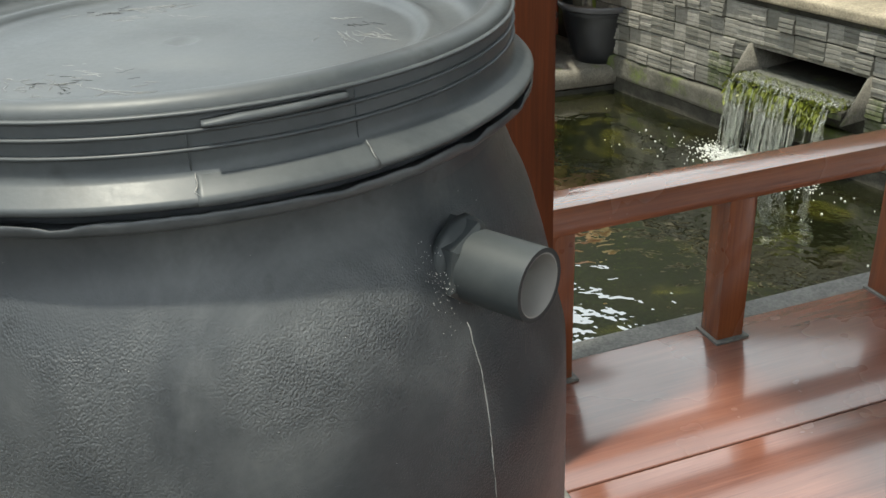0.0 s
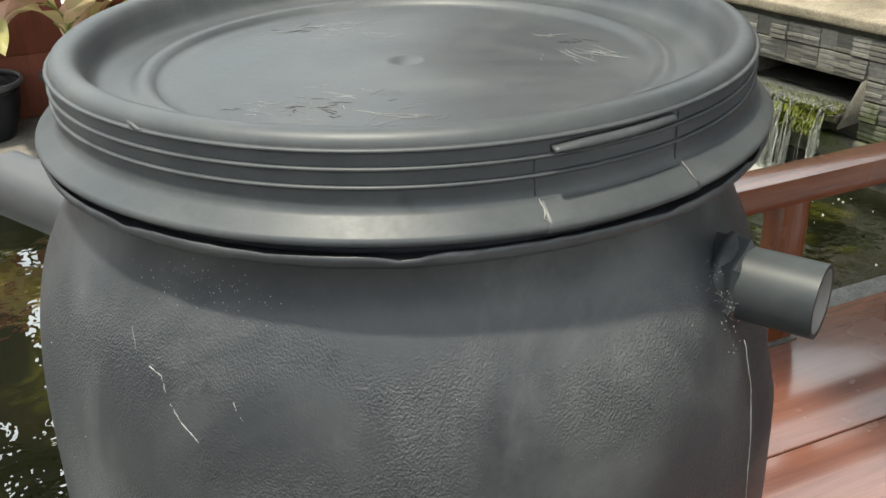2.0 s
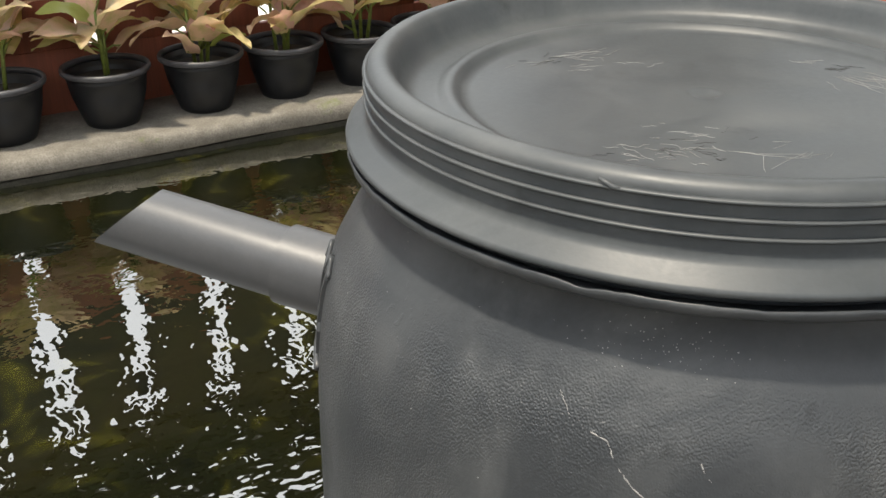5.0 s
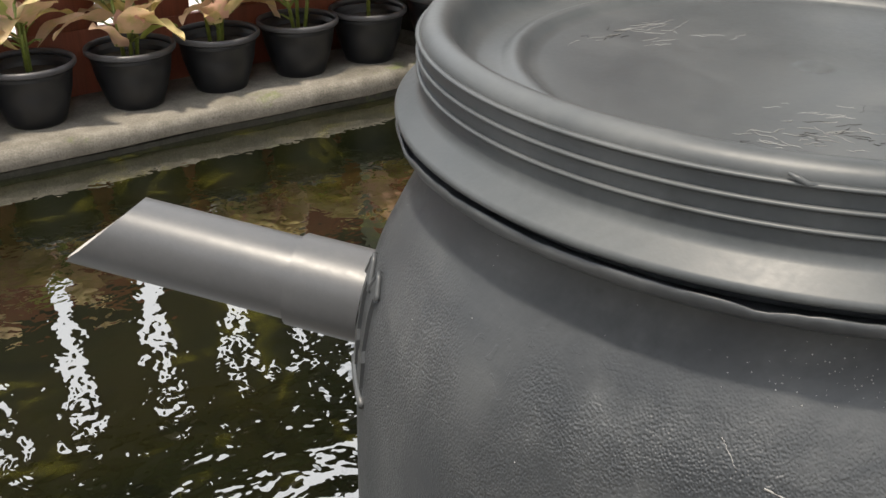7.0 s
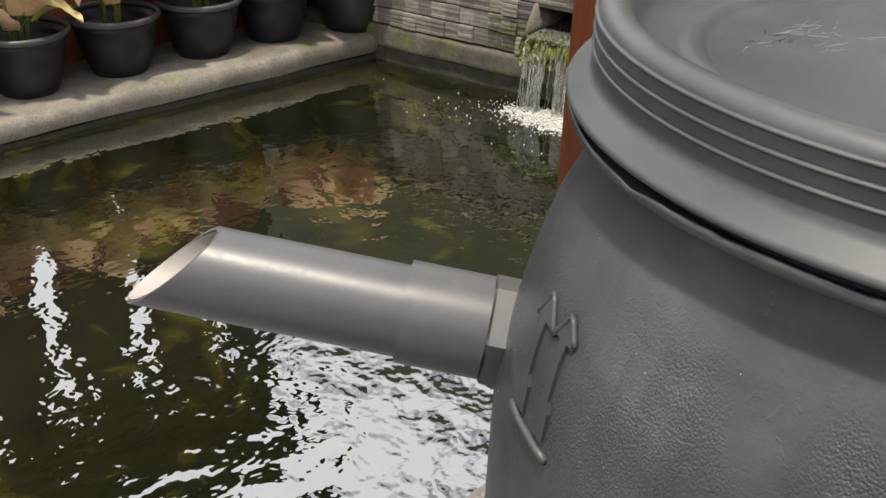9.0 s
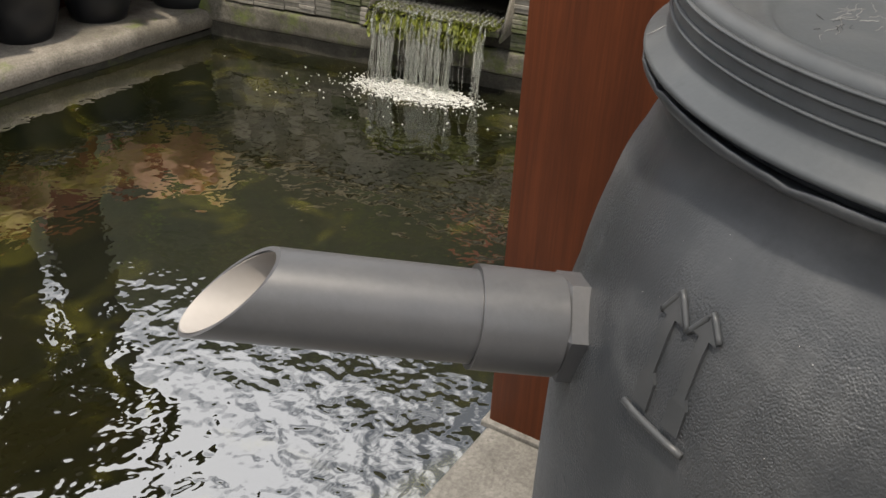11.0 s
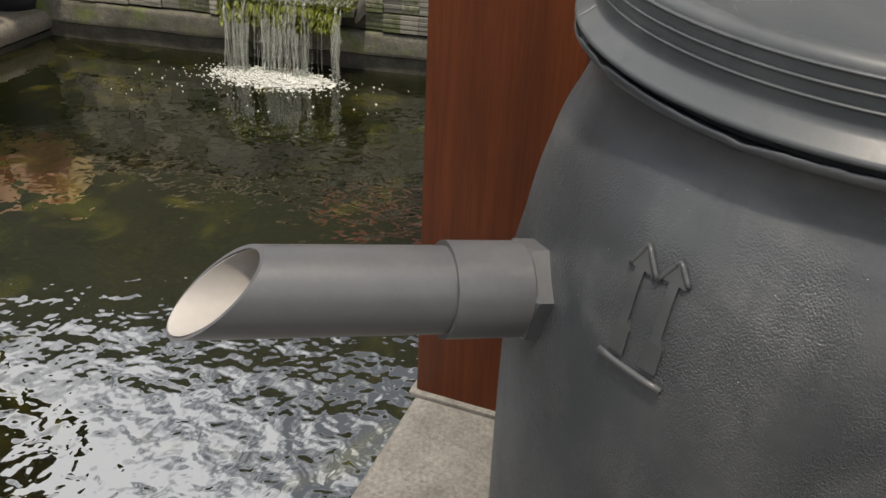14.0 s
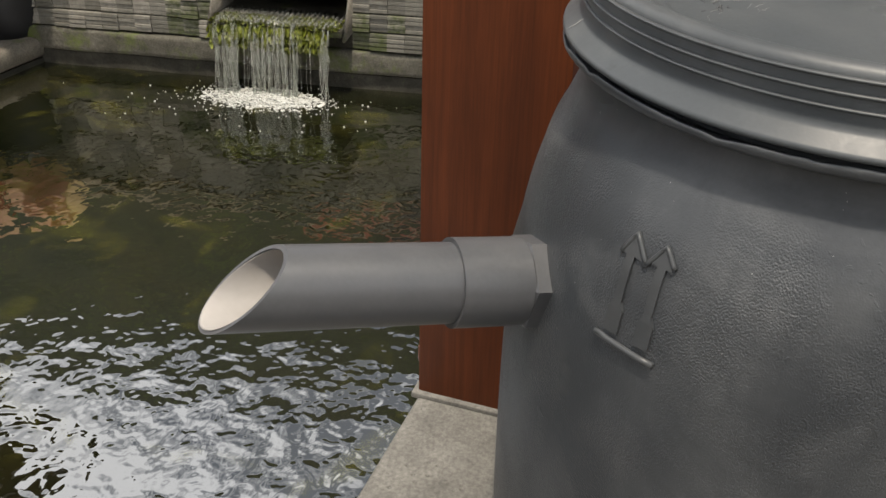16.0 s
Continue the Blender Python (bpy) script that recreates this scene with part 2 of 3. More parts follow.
WATER = water_material()


def bed_material():
    m = Mat("pond bed", 0.9)
    n = m.noise(2.2, 5, 0.6, (1, 1, 1), 0.5)
    f = m.noise(11, 5, 0.65)
    col = m.ramp(n, [(0.3, (0.05, 0.06, 0.02)), (0.48, (0.13, 0.14, 0.035)), (0.62, (0.26, 0.20, 0.045)), (0.78, (0.17, 0.19, 0.035))])
    col = m.mix(m.grey(f, 0.6, 0.72, 0, 0.55), col, (0.24, 0.22, 0.04))
    col = m.mix(m.grey(f, 0.42, 0.3, 0, 0.6), col, (0.02, 0.03, 0.012))
    m.color(col)
    return m.m


BED = bed_material()
FALL = Mat("falling water", 0.12)
FALL.b.inputs["Base Color"].default_value = (0.92, 0.95, 0.9, 1)
FALL.b.inputs["Transmission Weight"].default_value = 0.9
FALL.b.inputs["IOR"].default_value = 1.33
FALL.bump(FALL.noise(60, 3, 0.6, (1, 1, 0.2)), 0.6, 0.01)
FALL = FALL.m
FOAM = plain("white foam", (0.44, 0.45, 0.43), 0.6, 0.12, 60)


# ---- mesh helpers ----
def finish(bm, name, mat, smooth=True):
    me = bpy.data.meshes.new(name)
    bmesh.ops.recalc_face_normals(bm, faces=bm.faces)
    bm.to_mesh(me)
    bm.free()
    me.materials.append(mat)
    if smooth:
        for p in me.polygons:
            p.use_smooth = True
    return me


def thing(name, label, category, m=None, group="", kind=""):
    ob = new(name)
    ob.empty_display_size = 0.05
    if m is not None:
        ob.matrix_basis = m
    return tagged(ob, label, category, group, kind)


def part(name, bm, material, parent, label="", smooth=True):
    ob = new(name, bm if isinstance(bm, bpy.types.Mesh) else finish(bm, name, material, smooth))
    ob.parent = parent
    return tagged(ob, label)


def single(name, bm, material, label, category, m=None, kind="", group="", smooth=False):
    ob = new(name, finish(bm, name, material, smooth))
    if m is not None:
        ob.matrix_basis = m
    return tagged(ob, label, category, group, kind)


def sharp(ob, angle=35):
    me = ob.data
    bm = bmesh.new()
    bm.from_mesh(me)
    for e in bm.edges:
        if len(e.link_faces) == 2 and e.calc_face_angle(0) > radians(angle):
            e.smooth = False
    bm.to_mesh(me)
    bm.free()
    return ob


def box(x0, x1, y0, y1, z0, z1, bevel=0.0, bm=None, segs=2):
    own = bmesh.new()
    bmesh.ops.create_cube(own, size=1)
    for v in own.verts:
        v.co = Vector((x0 + (v.co.x + 0.5) * (x1 - x0), y0 + (v.co.y + 0.5) * (y1 - y0), z0 + (v.co.z + 0.5) * (z1 - z0)))
    if bevel:
        bmesh.ops.bevel(own, geom=list(own.edges), offset=bevel, segments=segs, affect="EDGES", profile=0.6)
    return own


def lathe(profile, segs=160, closed=False, wobble=None):
    """A body of revolution about z from (radius, height) pairs."""
    bm = bmesh.new()
    rings = []
    for r, z in profile:
        if r < 1e-6:
            rings.append([bm.verts.new((0, 0, z))])
            continue
        ring = []
        for i in range(segs):
            a = 2 * math.pi * i / segs
            rr, zz = (r, z) if wobble is None else wobble(r, z, a)
            ring.append(bm.verts.new((rr * math.cos(a), rr * math.sin(a), zz)))
        rings.append(ring)
    pairs = list(zip(rings, rings[1:])) + ([(rings[-1], rings[0])] if closed else [])
    for a, b in pairs:
        for i in range(segs):
            j = (i + 1) % segs
            if len(a) == 1 and len(b) == 1:
                continue
            if len(a) == 1:
                bm.faces.new((a[0], b[i], b[j]))
            elif len(b) == 1:
                bm.faces.new((a[i], b[0], a[j]))
            else:
                bm.faces.new((a[i], b[i], b[j], a[j]))
    return bm


def arc_strip(a0, a1, section, steps=24, taper=None):
    """A closed section of (radius, height) pairs swept from angle a0 to a1 (degrees) about z, with end caps."""
    bm = bmesh.new()
    loops = []
    for i in range(steps + 1):
        f = i / steps
        a = radians(a0 + (a1 - a0) * f)
        loops.append([])
        for r, z in section:
            if taper:
                r, z = taper(f, r, z)
            loops[-1].append(bm.verts.new((r * math.cos(a), r * math.sin(a), z)))
    k = len(section)
    for a, b in zip(loops, loops[1:]):
        for i in range(k):
            bm.faces.new((a[i], a[(i + 1) % k], b[(i + 1) % k], b[i]))
    bm.faces.new(loops[0])
    bm.faces.new(list(reversed(loops[-1])))
    return bm


def tube(points, radius, sides=6, bm=None):
    """A tapering tube through points; radius may be a list."""
    bm = bm or bmesh.new()
    pts = [Vector(p) for p in points]
    rad = radius if isinstance(radius, (list, tuple)) else [radius] * len(pts)
    loops = []
    for i, p in enumerate(pts):
        d = (pts[min(i + 1, len(pts) - 1)] - pts[max(i - 1, 0)]).normalized()
        x = d.cross(Vector((0.31, 0.17, 0.93)) if abs(d.z) < 0.8 else Vector((1, 0.2, 0))).normalized()
        y = d.cross(x)
        loops.append([bm.verts.new(p + rad[i] * (math.cos(2 * math.pi * k / sides) * x + math.sin(2 * math.pi * k / sides) * y)) for k in range(sides)])
    for a, b in zip(loops, loops[1:]):
        for k in range(sides):
            bm.faces.new((a[k], a[(k + 1) % sides], b[(k + 1) % sides], b[k]))
    bm.faces.new(loops[0])
    bm.faces.new(list(reversed(loops[-1])))
    return bm


# ---- frames of reference: deck and rail direction, far row of pots, waterfall wall ----
DECK = pose(0, 0, 0, 0, 0, 18.72)
ROW = pose(-0.047 * 0.947 - 2.43 * 0.321, -0.047 * 0.321 + 2.43 * 0.947, 0, 0, 0, 14.6)
WALL = pose(0.811, 2.592, 0, 0, 0, -61.1)
WATER_Z = -0.20

# ---- the large structure ----
single("ground", box(-30, 30, -30, 30, -0.9, -0.8), PAVING, "pale concrete paving outside the garden fence", "ground", kind="structure")


def pond():
    bm = bmesh.new()
    n = 90
    vs = [[bm.verts.new((-2.6 + 5.6 * i / n, 0.38 + 2.6 * j / n, WATER_Z)) for i in range(n + 1)] for j in range(n + 1)]
    for j in range(n):
        for i in range(n):
            bm.faces.new((vs[j][i], vs[j][i + 1], vs[j + 1][i + 1], vs[j + 1][i]))
    ob = single("water", bm, WATER, "murky green koi pond water with rippled reflections", "pond water", DECK, "structure", smooth=True)
    ob.visible_shadow = False
    bed = bmesh.new()
    vs = [[bed.verts.new((-2.7 + 5.8 * i / 60, 0.3 + 2.8 * j / 60, -0.62 + 0.05 * noise.noise(Vector((i * 0.23, j * 0.23, 0))))) for i in range(61)] for j in range(61)]
    for j in range(60):
        for i in range(60):
            bed.faces.new((vs[j][i], vs[j][i + 1], vs[j + 1][i + 1], vs[j + 1][i]))
    single("pond_bed", bed, BED, "algae-covered pond bottom under murky water", "pond bed", DECK, "structure", smooth=True)


pond()


def rough_block(x0, x1, y0, y1, z0, z1, bevel, amp, step=0.06, seed=0.0):
    """A cast block with worn, uneven top edges."""
    bm = box(x0, x1, y0, y1, z0, z1, bevel, segs=3)
    nx = max(1, int((x1 - x0) / step))
    for i in range(1, nx):
        bmesh.ops.bisect_plane(bm, geom=bm.verts[:] + bm.edges[:] + bm.faces[:], plane_co=(x0 + (x1 - x0) * i / nx, 0, 0), plane_no=(1, 0, 0))
    for v in bm.verts:
        q = Vector((v.co.x * 5 + seed, v.co.y * 5, v.co.z * 5))
        v.co.y += amp * noise.noise(q)
        if v.co.z > z0 + 0.02:
            v.co.z += 0.6 * amp * noise.noise(q + Vector((7, 3, 1)))
    return bm


single("near_kerb", rough_block(-2.6, 0.374, -1.6, 0.428, -0.7, 0.057, 0.006, 0.003), KERB, "rough grey concrete pond kerb under the drum", "pond kerb", DECK, "structure", smooth=True)
single("deck_kerb", rough_block(0.53, 3.2, 0.498, 0.547, -0.7, -0.003, 0.006, 0.003, seed=4), KERB, "pale concrete strip along the deck edge", "pond kerb", DECK, "structure", smooth=True)
far_kerb = single("far_kerb", rough_block(-2.6, 2.05, -0.112, 0.32, -0.182, -0.12, 0.026, 0.012, seed=9), FARKERB, "stained rounded concrete kerb carrying the plant pots", "pond kerb", ROW, "structure", smooth=True)

# darker band below the kerb's rounded cap
part("wet_foot", rough_block(-2.6, 2.05, -0.102, 0.32, -0.7, -0.1825, 0.003, 0.008, seed=9), PLASTER, far_kerb, "dark foot at the waterline")

# deck with long planks
deck = thing("deck_floor", "glossy red-brown varnished timber deck", "deck", DECK, kind="structure")
for k, (v0, v1) in enumerate([(0.226, 0.496), (-0.05, 0.2235), (-0.326, -0.0525), (-0.60, -0.3285), (-0.88, -0.6025), (-1.16, -0.8825)]):
    part("plank", box(0.377, 3.0, v0, v1, -0.028, 0.0, 0.002), DECKWOOD, deck)

# unseen roof added over the deck side, above the view, to cut off sun and sky
single("roof", box(0.19, 4.0, -3.0, 0.62, 2.35, 2.45, 0.01), DARKTIMBER, "unseen brown gazebo roof added over the deck to block light", "roof", DECK, "structure")

# unseen, added to shade the pots and bound the sky's reflection in the water
single("eave", box(-3.5, 1.34, -0.13, 0.6, 1.15, 1.23, 0.01), DARKTIMBER, "unseen board added over the pots to block light", "roof", ROW, "structure")

# unseen walls added behind and beside the camera to hold back sky light
SCREENMAT = concrete("screen plaster", (0.24, 0.21, 0.17), (0.30, 0.26, 0.21), (0.18, 0.16, 0.13), pits=False)
single("house_wall", box(-3.6, 4.0, -3.4, -3.25, -0.8, 1.3, 0.01), SCREENMAT, "unseen brownish screen added behind the terrace to block sky light", "wall", DECK, "structure")
single("side_wall", box(-3.6, -3.45, -3.25, 2.6, -0.8, 2.2, 0.01), SCREENMAT, "unseen brownish screen added beside the pond to block sky light", "wall", DECK, "structure")

# gazebo post
post = single("gazebo_post", box(0.205, 0.398, 0.26, 0.43, 0.057, 2.35, 0.006), POSTWOOD, "dark reddish-brown varnished square timber post on concrete kerb", "post", DECK, "structure", smooth=True)
sharp(post)
part("mortar_skirt", rough_block(0.197, 0.406, 0.252, 0.436, 0.055, 0.064, 0.002, 0.006, 0.012), KERB, post, "ragged pale mortar round the foot")

# ---- railing ----
rail = thing("deck_railing", "low reddish varnished wooden railing along the deck edge", "railing", DECK)
sharp(part("handrail", box(0.475, 3.0, 0.446, 0.506, 0.243, 0.287, 0.004), RAILWOOD, rail))
for u0 in (0.477, 0.779, 1.112, 1.445, 1.78, 2.11):
    sharp(part("baluster", box(u0, u0 + 0.048, 0.449, 0.495, 0.0, 0.2435, 0.003), BALWOOD, rail))
    part("mortar_pad", rough_block(u0 - 0.006, u0 + 0.055, 0.441, 0.5, -0.001, 0.004, 0.001, 0.004, 0.01), KERB, rail, "crumbly pale filler at the foot")

# ---- fence behind the pots ----
fence = thing("garden_fence", "red-brown painted board fence with narrow open slots", "fence", ROW, kind="structure")
part("lower_board", box(-3.0, 2.3, 0.225, 0.25, -0.3, 0.075, 0.002), FENCEWOOD, fence)
# unseen board, coloured dark for its reflection in the pond
part("upper_board", box(-3.0, 1.34, 0.225, 0.25, 1.0, 1.149, 0.002), DARKTIMBER, fence)
for k in range(-9, 8):
    x = 0.285 * k
    part("board", box(x + 0.03, x + 0.255, 0.225, 0.25, 0.0755, 0.42, 0.002), FENCEWOOD, fence)
    # slats above the view, coloured dark to imitate a shaded reflection
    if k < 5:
        part("upper_slat", box(x + 0.03, x + 0.255, 0.225, 0.25, 0.4205, 0.9995, 0.002), DARKTIMBER, fence, "unseen upper slat, darkened to dim its reflection")

# ---- waterfall wall ----
TOP = 0.205
wall = thing("waterfall_wall", "garden wall clad in small split-stone tiles", "wall", WALL, kind="structure")
OPEN0, OPEN1, OZ0, OZ1 = 0.56, 0.975, -0.02, 0.085
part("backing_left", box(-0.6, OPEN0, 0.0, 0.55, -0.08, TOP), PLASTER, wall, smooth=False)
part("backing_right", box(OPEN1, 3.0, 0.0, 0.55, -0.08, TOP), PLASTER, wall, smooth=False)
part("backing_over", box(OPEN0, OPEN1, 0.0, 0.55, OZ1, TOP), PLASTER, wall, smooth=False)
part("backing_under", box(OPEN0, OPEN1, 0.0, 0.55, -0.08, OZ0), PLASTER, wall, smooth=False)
# wet base band, with the shade there painted in as well
part("plinth", rough_block(-0.6, 3.0, -0.008, 0.55, -0.7, -0.152, 0.004, 0.006, seed=3), PLASTER, wall, "wet plaster at the waterline with shade in its colour")
part("ledge", rough_block(-0.6, 3.0, -0.022, 0.55, -0.151, -0.081, 0.014, 0.014, seed=3), LEDGE, wall, "pale mossy mortar ledge under the tiles")
single("wall_coping", rough_block(-0.6, 3.0, -0.02, 0.62, TOP + 0.001, TOP + 0.032, 0.008, 0.005, seed=6), COPING, "sandy coloured coping slab on the waterfall wall", "coping", WALL, "structure", smooth=True)
# unseen, added to block low sky and darken the pond's reflection
single("garden_wall", box(-2.6, 4.0, 0.95, 1.05, -0.8, 1.72, 0.01), DARKSCREEN, "unseen dark mossy screen added beyond the coping for reflections", "wall", WALL, "structure")
single("garden_bed", box(-1.2, 4.0, 0.56, 0.95, -0.8, 0.15, 0.01), SOIL, "dark soil bed behind the coping", "ground", WALL, "structure")

# ---- water chute, moss and waterfall ----
chute = thing("water_chute", "cement spillway box with mossy lip", "spillway", WALL)
part("chute_floor", box(OPEN0 + 0.012, OPEN1 - 0.012, -0.095, 0.5, OZ0, OZ0 + 0.022, 0.003), PLASTER, chute, "dark wet slimy floor")


def cheek(x0, x1):
    bm = box(x0, x1, -0.10, 0.5, OZ0 - 0.012, OZ1, 0.0)
    for v in bm.verts:
        if v.co.y < 0 and v.co.z > 0:
            v.co.y = -0.012
    bmesh.ops.bevel(bm, geom=list(bm.edges), offset=0.003, segments=2, affect="EDGES")
    return bm


part("cheek", cheek(OPEN0 + 0.001, OPEN0 + 0.0115), CHUTE, chute)
part("cheek", cheek(OPEN1 - 0.0115, OPEN1 - 0.001), CHUTE, chute)
part("chute_roof", box(OPEN0 + 0.012, OPEN1 - 0.012, -0.004, 0.5, OZ1 - 0.012, OZ1, 0.002), CHUTE, chute)
part("chute_back", box(OPEN0 + 0.012, OPEN1 - 0.012, 0.45, 0.49, OZ0 + 0.0225, OZ1 - 0.0125), SOIL, chute)


def moss_tufts(count, area, seed, size, fall):
    """Many small blades; fall: how far they hang rather than stand."""
    rng = random.Random(seed)
    bm = bmesh.new()
    for _ in range(count):
        x, y, z = (rng.uniform(a, b) for a, b in area)
        L = rng.uniform(*size)
        a = rng.uniform(0, 2 * math.pi)
        side = Vector((math.cos(a), math.sin(a), 0)) * L * rng.uniform(0.16, 0.3)
        tip = Vector((rng.gauss(0, 0.3), -0.35 + rng.gauss(0, 0.25), 0.8 - 1.8 * fall + rng.gauss(0, 0.2))).normalized() * L
        p = Vector((x, y, z))
        quad = [p - side, p + side, p + tip * 0.6 + side * 0.8, p + tip, p + tip * 0.6 - side * 0.8]
        bm.faces.new([bm.verts.new(q) for q in quad])
    return bm


tagged(part("lip_moss", moss_tufts(2600, ((OPEN0 + 0.015, OPEN1 - 0.02), (-0.1, -0.02), (-0.002, 0.006)), 3, (0.006, 0.016), 0.25), MOSS, chute, "wet olive-green moss"), kind="stuff")
tagged(part("moss_beard", moss_tufts(2600, ((OPEN0 + 0.015, OPEN1 - 0.06), (-0.1, -0.09), (-0.055, 0.0)), 4, (0.008, 0.026), 0.95), MOSS, chute, "hanging wet olive-green moss"), kind="stuff")


def droplet(bm, p, rx, ry, rz):
    """A small ball of eighteen corners."""
    ring = [[bm.verts.new(p + Vector((rx * c * math.cos(1.0472 * k), ry * c * math.sin(1.0472 * k), rz * h))) for k in range(6)] for c, h in ((0.7, -0.7), (1.0, 0.0), (0.7, 0.7))]
    for a, b in zip(ring, ring[1:]):
        for k in range(6):
            bm.faces.new((a[k], a[(k + 1) % 6], b[(k + 1) % 6], b[k]))
    bm.faces.new(ring[2])
    bm.faces.new(list(reversed(ring[0])))


def waterfall():
    rng = random.Random(11)
    bm = bmesh.new()
    for k in range(150):
        g = rng.choice((0.03, 0.10, 0.16, 0.34, 0.42, 0.50, 0.56, 0.66, 0.93))
        x = OPEN0 + 0.03 + (OPEN1 - OPEN0 - 0.06) * min(1, max(0, rng.random() if k % 5 == 0 else rng.gauss(g, 0.022)))
        w0 = rng.choice((0.0010, 0.0014, 0.0022, 0.0034, 0.005))
        reach = rng.uniform(0.015, 0.05)
        start = 0.0 if rng.random() < 0.6 else rng.uniform(0.1, 0.6)
        stop = 1.0 if rng.random() < 0.6 else rng.uniform(start + 0.2, 1.0)
        pts, rad = [], []
        for i in range(19):
            f = start + (stop - start) * i / 18
            z = 0.012 - (0.012 - WATER_Z + 0.005) * f ** 1.25
            pts.append((x + 0.009 * noise.noise(Vector((k * 3.1, f * 2.5, 0))), -0.085 - reach * math.sqrt(f) - 0.008 * f, z))
            rad.append(w0 * (0.35 + 1.5 * abs(noise.noise(Vector((k * 1.7, f * 11, 4))))) * (0.3 if i in (0, 18) else 1))
        tube(pts, rad, 6, bm)
    for k in range(24):
        x = OPEN0 + 0.03 + (OPEN1 - OPEN0 - 0.05) * k / 24
        tube([(x, 0.05, 0.0045), (x + 0.004, -0.05, 0.007), (x + 0.002, -0.09, 0.006)], [0.004, 0.006, 0.007], 6, bm)
    single("waterfall", bm, FALL, "thin clear water strands falling from the mossy chute", "waterfall", WALL, "stuff", smooth=True)
    foam = bmesh.new()
    disc = [[foam.verts.new((0.755 + 0.2 * (i / 40 - 0.5) * 2, -0.145 + 0.085 * (j / 20 - 0.5) * 2, 0)) for i in range(41)] for j in range(21)]
    for j, line in enumerate(disc):
        for i, v in enumerate(line):
            d = math.hypot((i / 40 - 0.5) * 2, (j / 20 - 0.5) * 2)
            ragged = d + 0.45 * noise.noise(Vector((i * 0.35, j * 0.35, 3)))
            v.co.z = WATER_Z + 0.016 * (0.66 - ragged) + 0.006 * noise.noise(Vector((i * 0.9, j * 0.9, 8)))
    for j in range(20):
        for i in range(40):
            foam.faces.new((disc[j][i], disc[j][i + 1], disc[j + 1][i + 1], disc[j + 1][i]))
    for _ in range(2600):
        x = rng.gauss(0.735, 0.085)
        y = -0.145 + rng.gauss(0, 0.038) - 0.12 * max(0, rng.random() - 0.85)
        d = math.hypot((x - 0.735) / 0.19, (y + 0.145) / 0.085)
        s = rng.uniform(0.0012, 0.0034) * (1.0 if d < 1 else 0.6)
        z = WATER_Z + (0.001 if d > 1 else 0.016 * (1 - d) * rng.random())
        droplet(foam, Vector((x, y, z)), 1.5 * s, 1.3 * s, 0.7 * s)
    for _ in range(70):
        x, y = rng.gauss(0.74, 0.22), -0.12 - abs(rng.gauss(0, 0.14))
        s = rng.uniform(0.0012, 0.0034)
        droplet(foam, Vector((x, y, WATER_Z + 0.001)), s, s, s)
    single("splash_foam", foam, FOAM, "white foam and bubbles where the water lands", "foam", WALL, "stuff", smooth=True)


waterfall()

# ---- wooden planter trough on the coping ----
trough = thing("planter_trough", "weathered brown wooden trough standing on the coping", "planter", WALL @ pose(0, 0, TOP + 0.032))
part("front_board", box(0.72, 1.75, 0.26, 0.29, 0.02, 0.20, 0.004), FENCEWOOD, trough)
part("base_board", box(0.72, 1.75, 0.24, 0.55, 0.0, 0.02, 0.004), FENCEWOOD, trough)
part("back_board", box(0.72, 1.75, 0.52, 0.55, 0.02, 0.20, 0.004), FENCEWOOD, trough)


# ---- potted plants ----
def leaf_mesh(length, width, droop, fold, seed):
    bm = bmesh.new()
    n, rows = 12, []
    for i in range(n + 1):
        f = i / n
        w = width * 0.5 * max(0.02, (math.sin(math.pi * (0.12 + 0.88 * f) ** 0.8)) ** 0.8 if f < 1 else 0.02)
        y = length * (f - 0.08 * (1 - f))
        z = 0.10 * length * math.sin(math.pi * f) - droop * length * f ** 2.5
        row = []
        for s in (-1, -0.66, -0.33, 0, 0.33, 0.66, 1):
            wav = 0.006 * math.sin(10 * f + 2.4 * s + seed) * abs(s)
            lobe = -0.10 * length * abs(s) ** 1.5 * max(0, 1 - 4 * f)
            row.append(bm.verts.new((s * w, y + lobe, z + fold * abs(s) ** 1.3 * w + wav)))
        rows.append(row)
    for a, b in zip(rows, rows[1:]):
        for i in range(6):
            bm.faces.new((a[i], a[i + 1], b[i + 1], b[i]))
    return finish(bm, "leaf", LEAF)


LEAVES = [leaf_mesh(L, W, D, F, s) for s, (L, W, D, F) in enumerate([(0.14, 0.085, 0.15, 0.25), (0.12, 0.08, 0.10, 0.35), (0.15, 0.09, 0.25, 0.2), (0.10, 0.06, 0.12, 0.4), (0.13, 0.095, 0.2, 0.15)])]
POTPROFILE = [(0.0, 0.0), (0.068, 0.0), (0.073, 0.004), (0.079, 0.02), (0.088, 0.045), (0.101, 0.09), (0.110, 0.148), (0.1115, 0.1485), (0.1115, 0.142), (0.106, 0.13), (0.094, 0.08), (0.074, 0.025), (0.0, 0.024)]
RIMPROFILE = [(0.1105, 0.149), (0.119, 0.149), (0.1215, 0.1525), (0.122, 0.160), (0.1195, 0.1645), (0.114, 0.165), (0.1105, 0.160)]
POTMESH = finish(lathe(POTPROFILE, 48), "pot", POTMAT)
RIMMESH = finish(lathe(RIMPROFILE, 48, closed=True), "rim", RIMMAT)


def soil_mesh():
    bm = lathe([(0.1035, 0.122), (0.08, 0.126), (0.04, 0.130), (0.0, 0.132)], 32, wobble=lambda r, z, a: (r, z + 0.004 * noise.noise(Vector((r * 60, a * 3, 2)))))
    return finish(bm, "soil", SOIL)


SOILMESH = soil_mesh()


